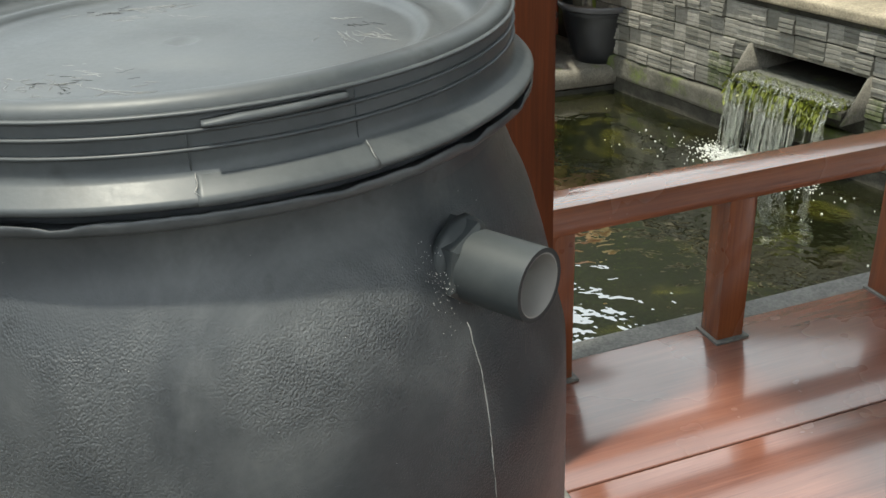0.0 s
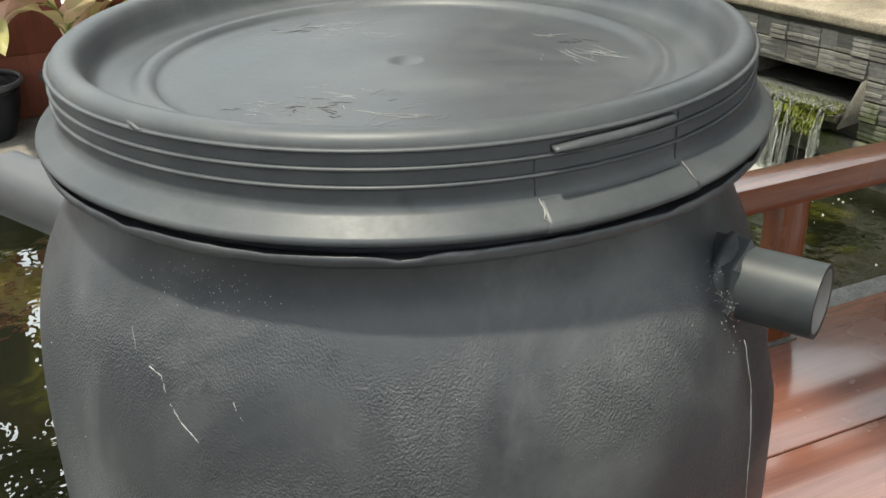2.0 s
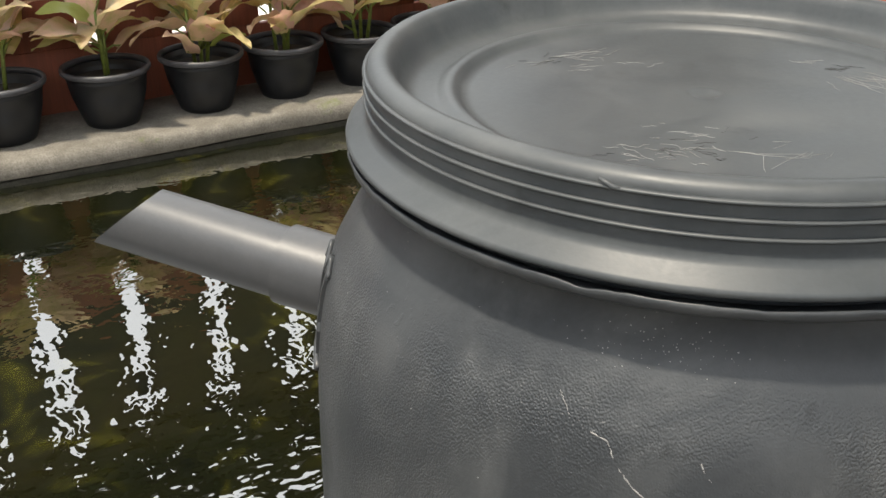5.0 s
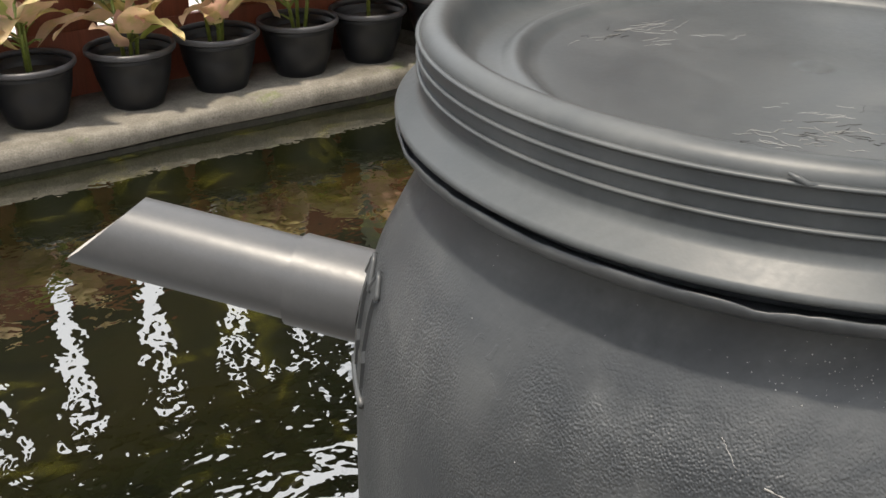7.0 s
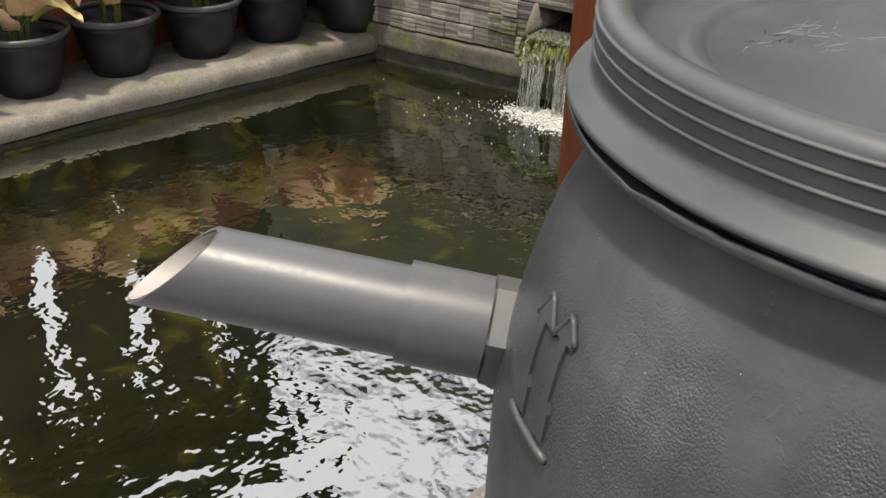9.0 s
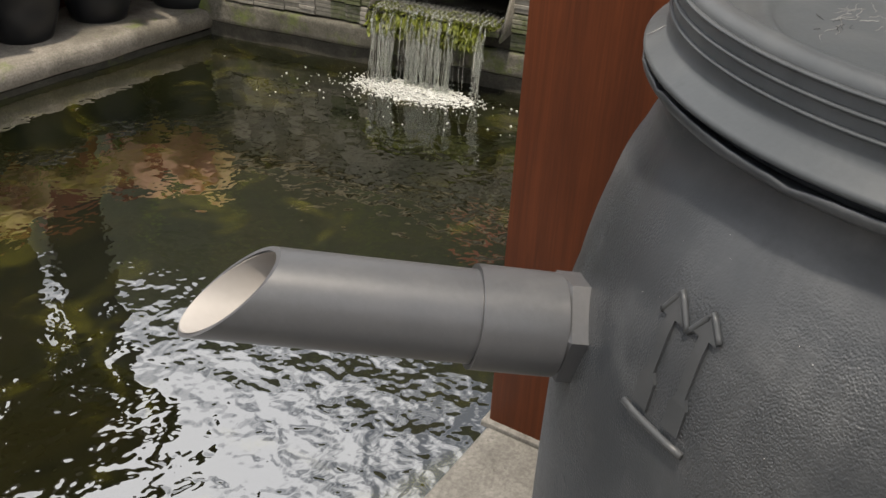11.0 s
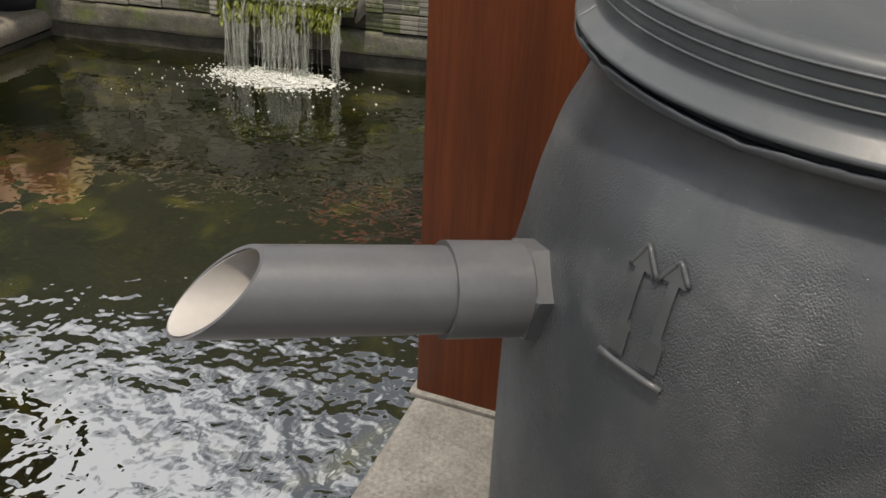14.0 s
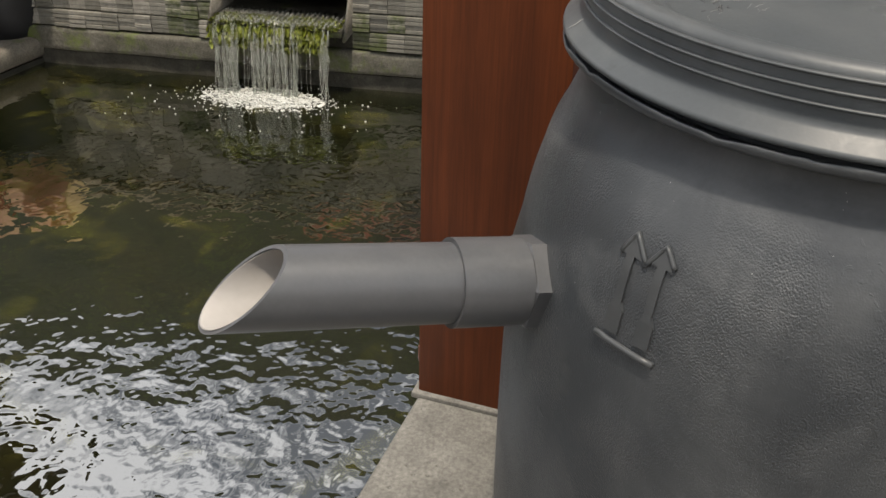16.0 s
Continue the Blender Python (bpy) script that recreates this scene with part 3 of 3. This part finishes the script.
def potted_plant(m, seed, label):
    rng = random.Random(seed)
    t = thing("potted_plant", label, "potted plant", m, "row of potted plants")
    part("pot", POTMESH, None, t)
    part("rim", RIMMESH, None, t, "grey rolled rim")
    part("soil", SOILMESH, None, t)
    stems = rng.randint(2, 3)
    for s in range(stems):
        a = 2 * math.pi * s / stems + rng.uniform(-0.4, 0.4)
        lean = rng.uniform(0.01, 0.03)
        h = rng.uniform(0.10, 0.20)
        base = Vector((0.02 * math.cos(a), 0.02 * math.sin(a), 0.126))
        tip = base + Vector((lean * math.cos(a), lean * math.sin(a), h))
        part("stem", tube([base, base.lerp(tip, 0.5) + Vector((0, 0, 0.004)), tip], [0.0062, 0.0055, 0.004], 7), STEMMAT, t)
        for k in range(rng.randint(5, 7)):
            f = rng.uniform(0.35, 1.0)
            p = base.lerp(tip, f)
            az = math.degrees(a) + rng.uniform(-85, 85) + 100 * (k % 2)
            out = Vector((math.cos(radians(az)), math.sin(radians(az)), 0))
            q = p + out * rng.uniform(0.03, 0.06) + Vector((0, 0, rng.uniform(0.01, 0.06)))
            leaf = part("leaf", LEAVES[rng.randrange(5)], None, t)
            leaf.matrix_basis = Matrix.Translation(q) @ pose(0, 0, 0, rng.uniform(2, 58) if k else rng.uniform(-20, 20), rng.uniform(-30, 30), az - 90) @ Matrix.Scale(rng.uniform(0.8, 1.2), 4)
            part("stalk", tube([p, p.lerp(q, 0.5) + Vector((0, 0, 0.008)), q], [0.0035, 0.003, 0.0025], 5), STEMMAT, leaf.parent)
    return t


for k, x in enumerate((-0.30, 0.0, 0.295, 0.58, 0.845, 1.115, 1.37, 1.65)):
    potted_plant(ROW @ pose(x, 0.075 if k < 7 else 0.02, -0.122, 0, 0, 40 * k) @ Matrix.Scale(1.06 if k < 7 else 1.26, 4), 20 + k, "black plastic pot with peach and yellow-green variegated leaves")

# ---- the drum ----
drum = thing("plastic_drum", "dark grey plastic drum with lid and two pipe outlets", "drum", pose(0, 0, 0))
BODY = [(0.0, 0.058), (0.222, 0.058), (0.236, 0.066), (0.243, 0.085), (0.250, 0.13), (0.2555, 0.20), (0.257, 0.30), (0.2568, 0.38), (0.256, 0.44), (0.2545, 0.50), (0.2515, 0.535), (0.2465, 0.563), (0.2390, 0.587), (0.2280, 0.608), (0.2185, 0.624), (0.2140, 0.638), (0.2128, 0.650), (0.2125, 0.662), (0.2100, 0.663), (0.2100, 0.640), (0.20, 0.55), (0.0, 0.07)]


def body_radius(z):
    pts = [(q, r) for r, q in BODY[1:18]]
    return float(np.interp(z, [p[0] for p in pts], [p[1] for p in pts]))


def smooth_profile(pts, n):
    """Catmull-Rom through the profile's points."""
    out = []
    for i in range(len(pts) - 1):
        p0, p1, p2, p3 = (Vector(pts[max(0, min(len(pts) - 1, j))]) for j in (i - 1, i, i + 1, i + 2))
        for k in range(n):
            t = k / n
            out.append(tuple(0.5 * (2 * p1 + (p2 - p0) * t + (2 * p0 - 5 * p1 + 4 * p2 - p3) * t * t + (3 * p1 - p0 - 3 * p2 + p3) * t ** 3)))
    return out + [tuple(pts[-1])]


def body_wobble(r, z, a):
    flat = min(1.0, max(0.0, (math.cos(a - radians(52)) + 0.4) / 0.4))
    r -= flat * float(np.interp(z, (0.47, 0.50, 0.53, 0.56, 0.60, 0.64, 0.66), (0, 0.006, 0.009, 0.012, 0.012, 0.005, 0.0))) * (r > 0.212)
    return (r + 0.0012 * noise.noise(Vector((3 * math.cos(a), 3 * math.sin(a), z * 6))) * min(1, r * 8), z)


body = part("body", lathe(BODY[:2] + smooth_profile(BODY[2:17], 4) + BODY[17:], 192, wobble=body_wobble), DRUM, drum, "dark grey plastic with orange-peel grain and dust")


def lip_section(a):
    """The torn, curled edge under the clamp: radius and height shift by angle."""
    n = noise.noise(Vector((2.3 * math.cos(a), 2.3 * math.sin(a), 0.4)))
    w = noise.noise(Vector((9 * math.cos(a), 9 * math.sin(a), 5.0)))
    s = max(0.0, noise.noise(Vector((7 * math.cos(a), 7 * math.sin(a), 9.0))) - 0.12)
    f = noise.noise(Vector((30 * math.cos(a), 30 * math.sin(a), 2.0)))
    return 0.0012 * n + 0.0010 * w + 0.0004 * f, 0.0008 * w - 0.0010 * n - 0.0075 * s + 0.0007 * f


LIPS = [(0.2120, 0.6545), (0.2230, 0.6528), (0.2266, 0.6536), (0.2290, 0.6558), (0.2298, 0.6588), (0.2294, 0.6606), (0.2287, 0.6610), (0.2280, 0.6600), (0.2270, 0.6572), (0.2240, 0.6560), (0.2122, 0.6570)]
part("neck_collar", lathe([(0.2110, 0.6555), (0.2170, 0.6558), (0.2180, 0.6580), (0.2178, 0.6612), (0.2165, 0.6648), (0.2110, 0.6650)], 200, closed=True), DRUM, drum, "dark collar under the clamp ring")
part("curled_lip", lathe(LIPS, 300, closed=True, wobble=lambda r, z, a: (r + lip_section(a)[0] * (r > 0.22), z + lip_section(a)[1] * (r > 0.2255) * min(1, max(0.25, (z - 0.6545) / 0.005)))), DRUM, drum, "torn curled plastic edge below the clamp ring")

LIDP = [(0.2145, 0.666), (0.2285, 0.6648), (0.2305, 0.6662), (0.2306, 0.6682), (0.2292, 0.6698), (0.2195, 0.6758), (0.2172, 0.6785), (0.2165, 0.683), (0.2165, 0.7062), (0.2160, 0.7088), (0.2145, 0.7113), (0.2115, 0.7134), (0.2075, 0.7142), (0.2035, 0.7132), (0.2005, 0.7104), (0.1980, 0.7055), (0.1957, 0.6990), (0.1932, 0.6937), (0.1895, 0.6902), (0.1840, 0.6888), (0.1740, 0.6885), (0.1705, 0.6892), (0.1675, 0.6912), (0.1640, 0.6918), (0.1605, 0.6908), (0.1580, 0.6880), (0.1555, 0.6862), (0.1500, 0.6856), (0.08, 0.6862), (0.0135, 0.6864), (0.0115, 0.6868), (0.0085, 0.6856), (0.004, 0.6842), (0.0, 0.6840)]
lid = part("lid", lathe(LIDP, 224), LID, drum, "grey plastic lid with a recessed top and sloping flange")
for z in (0.6889, 0.6977, 0.7063):
    ring = [(0.2160, z - 0.0012), (0.2178, z - 0.0010), (0.2187, z), (0.2178, z + 0.0008), (0.2160, z + 0.0012)]
    part("rib", lathe(ring, 200, closed=True), LID, lid)

# clamp insert and peeled tab on the lid's side
part("flange_plate", arc_strip(-77.3, -54.3, [(0.2172, 0.6770), (0.2195, 0.6764), (0.2290, 0.6705), (0.2311, 0.6686), (0.2311, 0.6658), (0.2290, 0.6645)], 30), LID, lid, "raised insert on the flange")


def tab_taper(f, r, z):
    k = 0.55 + 0.45 * min(1, 4 * f) * (1.0 if f < 0.9 else 1.0 - 4 * (f - 0.9))
    z0 = 0.7008 + 0.0008 * f
    return 0.2162 + (r - 0.2162) * (1.25 - 0.5 * f), z0 + (z - 0.7005) * 0.8 * k


part("peeled_tab", arc_strip(-75.6, -56.5, [(0.2162, 0.6978), (0.2205, 0.6985), (0.2218, 0.7010), (0.2200, 0.7036), (0.2162, 0.7042)], 30, tab_taper), LID, lid, "peeled strip of plastic between the ribs")
part("dent", tube([(0.2175 * math.cos(radians(a)), 0.2175 * math.sin(radians(a)), z) for a, z in ((-131.2, 0.7098), (-130.2, 0.7082), (-129.3, 0.7065), (-128.4, 0.7068))], [0.0006, 0.0014, 0.0014, 0.0005], 6), LID, lid)


part("clamp_seam", tube([(0.2168 * math.cos(radians(-77.6)), 0.2168 * math.sin(radians(-77.6)), z) for z in (0.678, 0.684, 0.692, 0.6985)], 0.0005, 6), LID, lid)
part("clamp_seam", tube([(0.2168 * math.cos(radians(-55.2)), 0.2168 * math.sin(radians(-55.2)), z) for z in (0.678, 0.684, 0.692, 0.7035)], 0.0004, 6), LID, lid)


def on_flange(a, f):
    r = 0.2185 + 0.0115 * f
    return Vector((r * math.cos(radians(a)), r * math.sin(radians(a)), 0.6768 - 0.0072 * f))


for a0, lab in ((-77.2, "white stress mark"), (-54.5, "white stress mark"), (129.8, "pale seam line")):
    rng = random.Random(a0)
    bm = tube([on_flange(a0 + 0.35 * rng.uniform(-1, 1), f) + Vector((0, 0, 0.0008)) for f in (0, 0.2, 0.4, 0.6, 0.8, 1.0)], [0.0001, 0.0003, 0.0002, 0.0004, 0.0002, 0.0001], 5)
    part("seam_mark", bm, SCUFF, lid, lab)


# embossed arrows on the side of the drum
def on_body(a, z, lift=0.0):
    r = body_radius(z) + lift
    return Vector((r * math.cos(radians(a)), r * math.sin(radians(a)), z))


def raised(points, width):
    dense = []
    for (a, z), (b, y) in zip(points, points[1:]):
        dense += [on_body(a + (b - a) * k / 5, z + (y - z) * k / 5, 0.0015) for k in range(5)]
    dense.append(on_body(*points[-1], 0.0015))
    return tube(dense, width, 8)


emblem = part("arrow_emblem", raised([(164.0, 0.5093), (175.1, 0.5074)], 0.0024), EMBLEM, body, "embossed pair of upward arrows over a bar")
for base in (0.0, 5.6):
    head = [(165.3 + base, 0.571), (167.2 + base, 0.586), (170.2 + base, 0.570)] if base == 0 else [(170.2, 0.570), (172.7, 0.586), (174.9, 0.5745)]
    part("arrow_stroke", raised(head, 0.0018), EMBLEM, body)


def plate(rows):
    """A raised flat plate on the drum's side from rows of (left angle, right angle, height)."""
    bm = bmesh.new()
    grid = []
    for (l0, r0, z0), (l1, r1, z1) in zip(rows, rows[1:]):
        for k in range(6):
            f = k / 6
            grid.append((l0 + (l1 - l0) * f, r0 + (r1 - r0) * f, z0 + (z1 - z0) * f))
    grid.append(rows[-1])
    lines = []
    for l, r, z in grid:
        across = [on_body(l, z, -0.001)] + [on_body(l + (r - l) * j / 4, z, 0.0024) for j in range(5)] + [on_body(r, z, -0.001)]
        lines.append([bm.verts.new(q) for q in across])
    for a, b in zip(lines, lines[1:]):
        for j in range(6):
            bm.faces.new((a[j], a[j + 1], b[j + 1], b[j]))
    return bm


for base in (0.0, 5.6):
    shaft = [(166.5 + base, 168.0 + base, 0.574), (166.4 + base, 167.8 + base, 0.539), (165.7 + base, 168.4 + base, 0.533), (165.6 + base, 168.2 + base, 0.5155)]
    sharp(part("arrow_shaft", plate(shaft), EMBLEM, body), 25)
    sharp(part("arrow_head", plate([(167.1 + base, 167.4 + base, 0.5865), (165.4 + base, 169.9 + base, 0.5715)] if base == 0 else [(172.6, 172.9, 0.5865), (170.3, 174.8, 0.573)]), EMBLEM, body), 25)


# ---- pipe outlets ----
def outlet_frame(az, z, rise=0.0):
    """x points out of the drum along the pipe."""
    return pose(0, 0, z, 0, 0, az) @ pose(0, 0, 0, 0, -rise, 0)


def pipe_shell(x0, x1, ro, ri, cut=0.0, segs=56):
    """A hollow pipe along x; cut: how much shorter it is at the top than at the bottom."""
    bm = bmesh.new()
    rings = []
    for r, ends in ((ro, (0, 1)), (ri, (1, 0))):
        for e in ends:
            ring = []
            for i in range(segs):
                a = 2 * math.pi * i / segs
                y, z = r * math.cos(a), r * math.sin(a)
                x = x0 if e == 0 else x1 - cut * (z + ro) / (2 * ro)
                ring.append(bm.verts.new((x, y, z)))
            rings.append(ring)
    for a, b in zip(rings, rings[1:] + rings[:1]):
        for i in range(segs):
            bm.faces.new((a[i], a[(i + 1) % segs], b[(i + 1) % segs], b[i]))
    edges = [e for e in bm.edges if len(e.link_faces) == 2 and e.calc_face_angle(0) > 0.6]
    bmesh.ops.bevel(bm, geom=edges, offset=0.0006, segments=2, affect="EDGES")
    return bm


def hexnut(x0, x1, corner, hole, turn):
    bm = bmesh.new()
    rings = []
    for x, r in ((x0, hole), (x0, corner), (x1 - 0.002, corner), (x1, corner - 0.003), (x1, hole)):
        rings.append([bm.verts.new((x, r * math.cos(radians(60 * k + turn)), r * math.sin(radians(60 * k + turn)))) for k in range(6)])
    for a, b in zip(rings, rings[1:] + rings[:1]):
        for k in range(6):
            bm.faces.new((a[k], a[(k + 1) % 6], b[(k + 1) % 6], b[k]))
    edges = [e for e in bm.edges if len(e.link_faces) == 2 and e.calc_face_angle(0) > 0.5]
    bmesh.ops.bevel(bm, geom=edges, offset=0.0008, segments=2, affect="EDGES")
    return bm


def outlet(name, frame_m, label, end, ro, mat):
    ob = part(name, pipe_shell(0.19, end, ro, ro - 0.003), mat, drum, label)
    ob.matrix_basis = frame_m
    return ob


long_out = outlet("spout_outlet", pose(0, 0, 0, 0, 0, 143.4) @ pose(0.25, 0, 0.4935, 0, -8.3, 3.4) @ pose(-0.25, 0, 0), "grey pipe spout with a slanted cut end", 0.262, 0.026, PIPE)
part("hex_nut", hexnut(0.236, 0.2635, 0.0364, 0.028, 17), PIPE, long_out, smooth=False)
sharp(part("coupling", pipe_shell(0.2633, 0.317, 0.0335, 0.0302), PIPE, long_out))
sharp(part("spout_pipe", pipe_shell(0.275, 0.495, 0.0300, 0.0272, 0.056), PIPE, long_out, "slant-cut pipe, pale inside"))
# added pale lining, painted as if the sun fell into the pipe
sharp(part("pipe_bore", pipe_shell(0.28, 0.4943, 0.0271, 0.0264, 0.056), PIPEIN, long_out, "bore of the pipe, paled to imitate sunlight"))
short_out = outlet("side_outlet", outlet_frame(-39.6, 0.588, 0.0), "short dark grey pipe socket", 0.228, 0.019, SOCKET)
part("hex_nut", hexnut(0.206, 0.2320, 0.0256, 0.019, 20), SOCKET, short_out, smooth=False)
sharp(part("socket", pipe_shell(0.226, 0.2735, 0.0213, 0.0186), SOCKET, short_out))

# same sun-toned lining for the short socket
sharp(part("socket_bore", pipe_shell(0.226, 0.2732, 0.0185, 0.0179), PIPEIN, short_out, "bore of the socket, paled to imitate sunlight"))



def sealant(r0, r1, x0, x1):
    """A crumbly bead round the nut, along x."""
    def uneven(r, z, a):
        n = noise.noise(Vector((4 * math.cos(a), 4 * math.sin(a), 3.0))) + 0.6 * noise.noise(Vector((14 * math.cos(a), 14 * math.sin(a), 7.0)))
        return (r + 0.0009 * n * (r > 0.5 * (r0 + r1)), z + 0.0005 * n)
    bm = lathe([(r0, x0), (r1, x0), (r1 - 0.001, 0.5 * (x0 + x1)), (r0 + 0.001, x1), (r0, x1)], 60, closed=True, wobble=uneven)
    bm.transform(Matrix.Rotation(math.pi / 2, 4, "Y"))
    return bm


part("sealant_bead", sealant(0.0215, 0.0268, 0.217, 0.2262), SOCKET, short_out, "dark crumbly sealant round the nut")

# ---- scuffs, scratches and specks ----
def scratch_body(points, w, mat=SCUFF):
    dense = []
    for (a, z), (b, y) in zip(points, points[1:]):
        for k in range(8):
            f = k / 8
            j = 0.2 * noise.noise(Vector((a * 3 + k, z * 900, 1)))
            dense.append(on_body(a + (b - a) * f + j, z + (y - z) * f, 0.0002))
    dense.append(on_body(*points[-1], 0.0002))
    rng = random.Random(len(points) + int(points[0][0]))
    part("scratch", tube(dense, [w * rng.uniform(0.35, 1.25) for _ in dense], 5), mat, body, "pale scratch")


scratch_body([(232.3, 0.5875), (234.4, 0.585), (235.8, 0.5742), (237.7, 0.5661), (240.5, 0.5571)], 0.00042)
scratch_body([(245.1, 0.5816), (245.5, 0.5779), (246.4, 0.5736)], 0.0005)
scratch_body([(227.7, 0.6017), (228.6, 0.597), (229.4, 0.5923)], 0.0002)
scratch_body([(310.5, 0.6455), (310.9, 0.648), (311.3, 0.6495)], 0.0007)
scratch_body([(315.9, 0.5648), (317.0, 0.5313), (317.8, 0.4872), (318.4, 0.4391)], 0.0004)


def specks(count, seed):
    rng = random.Random(seed)
    bm = bmesh.new()
    for k in range(count):
        if k % 3 == 0:
            a, z = rng.gauss(239, 6), rng.gauss(0.628, 0.006)
        elif k % 3 == 1:
            a, z = rng.uniform(140, 330), rng.uniform(0.47, 0.645)
        else:
            a, z = rng.gauss(313.2, 1.3), rng.gauss(0.592, 0.012)
        r = bmesh.ops.create_icosphere(bm, subdivisions=1, radius=rng.uniform(0.00015, 0.00042))
        p = on_body(a, z)
        for v in r["verts"]:
            v.co += p
    return bm


tagged(part("dust_specks", specks(260, 5), SCUFF, body, "tiny pale specks of dust"), kind="stuff")


def lid_scratches(cx, cy, count, spread, length, turn, seed, mat, name, label):
    rng = random.Random(seed)
    bm = bmesh.new()
    for _ in range(count):
        x, y = cx + rng.gauss(0, spread), cy + rng.gauss(0, spread * 0.5)
        a = radians(turn + rng.gauss(0, 28))
        L = length * rng.uniform(0.2, 0.9)
        pts = []
        for k in range(5):
            f = k / 4 - 0.5
            pts.append((x + L * f * math.cos(a) + 0.0015 * rng.uniform(-1, 1), y + L * f * math.sin(a) + 0.0015 * rng.uniform(-1, 1), 0.68625))
        tube(pts, [0.00005, 0.00016, 0.0001, 0.00018, 0.00005] if mat is SCUFF else [0.00005, 0.00018, 0.00012, 0.0002, 0.00005], 4, bm)
    tagged(part(name, bm, mat, lid, label), kind="stuff")


lid_scratches(0.118, -0.006, 14, 0.012, 0.05, 110, 1, SCUFF, "scuffing", "white scratches on the lid")
lid_scratches(0.104, 0.045, 5, 0.006, 0.03, 150, 9, SCUFF, "scuffing", "white scratches on the lid")
lid_scratches(-0.065, -0.080, 36, 0.028, 0.016, -25, 2, SCUFF, "scuffing", "dense pale scuffing on the lid")
lid_scratches(-0.010, -0.113, 9, 0.014, 0.045, 5, 8, SCUFF, "scuffing", "long pale scratches on the lid")
lid_scratches(-0.045, 0.094, 26, 0.026, 0.028, 5, 3, SCUFF, "scuffing", "fine pale scuffing on the lid")
lid_scratches(-0.068, 0.094, 9, 0.010, 0.016, 30, 4, DARKSCUFF, "nick_cluster", "dark nicks in the lid")
lid_scratches(-0.055, -0.084, 14, 0.022, 0.016, 0, 6, DARKSCUFF, "nick_cluster", "dark nicks in the lid")
lid_scratches(0.116, 0.025, 5, 0.008, 0.02, 140, 7, DARKSCUFF, "nick_cluster", "dark nicks in the lid")

# the drum's shell leans a few millimetres towards the deck side and is slightly narrower than its clamp
SHELL = Matrix.Translation((-0.002, -0.0034, 0)) @ Matrix.Diagonal((0.984, 0.984, 1, 1))
done = set()
for ob in drum.children_recursive:
    if ob not in (long_out, short_out) and ob.parent not in (long_out, short_out) and ob.data not in done:
        own = ob is body or ob.parent is body
        ob.data.transform(Matrix.Translation((-0.0035, -0.001, 0)) @ Matrix.Diagonal((0.988, 0.988, 1, 1)) if own else SHELL)
        done.add(ob.data)

# ---- split-stone tiles of the waterfall wall ----
TS = 0.0515


def tile_mesh(k):
    rng = random.Random(100 + k)
    bm = bmesh.new()
    h, d = TS - 0.0006, 0.004 + 0.0036 * k
    ridges = 4
    prof = [(0.0, 0.0)]
    for i in range(ridges):
        z0, z1 = h * i / ridges, h * (i + 1) / ridges
        deep = d * (0.6 + 0.4 * rng.random())
        prof += [(deep * 0.72, z0 + 0.0008), (deep, z0 + 0.003), (deep * 0.95, z1 - 0.0015)]
    prof += [(0.0, h)]
    ends = [[bm.verts.new((x, -p, z)) for p, z in prof] for x in (0.0, h)]
    n = len(prof)
    for i in range(n - 1):
        bm.faces.new((ends[0][i], ends[0][i + 1], ends[1][i + 1], ends[1][i]))
    bm.faces.new(ends[0])
    bm.faces.new(list(reversed(ends[1])))
    return bm


TILES = [finish(tile_mesh(k), "tile", TILE, False) for k in range(5)]
MOSSY = [finish(tile_mesh(k), "tile", MOSSTILE, False) for k in range(5)]
rng = random.Random(77)
for row in range(5):
    z = -0.078 + (TS + 0.0022) * row
    for col in range(-4, 44):
        x = -0.0065 + TS * col + rng.uniform(-0.0006, 0.0006)
        if x + TS > OPEN0 + 0.004 and x < OPEN1 - 0.006 and z + TS > OZ0 - 0.008 and z < OZ1 - 0.002:
            continue
        near = min(abs(x + TS / 2 - OPEN0), abs(x - OPEN1))
        mossy = (row < 2 and near < 0.14 and rng.random() < 0.8) or (OPEN0 - 0.05 < x < OPEN1 and row < 2)
        ob = part("tile", (MOSSY if mossy else TILES)[rng.choices(range(5), (3, 3, 2, 1, 1))[0]], None, wall)
        ob.location = (x, -0.0002, z)
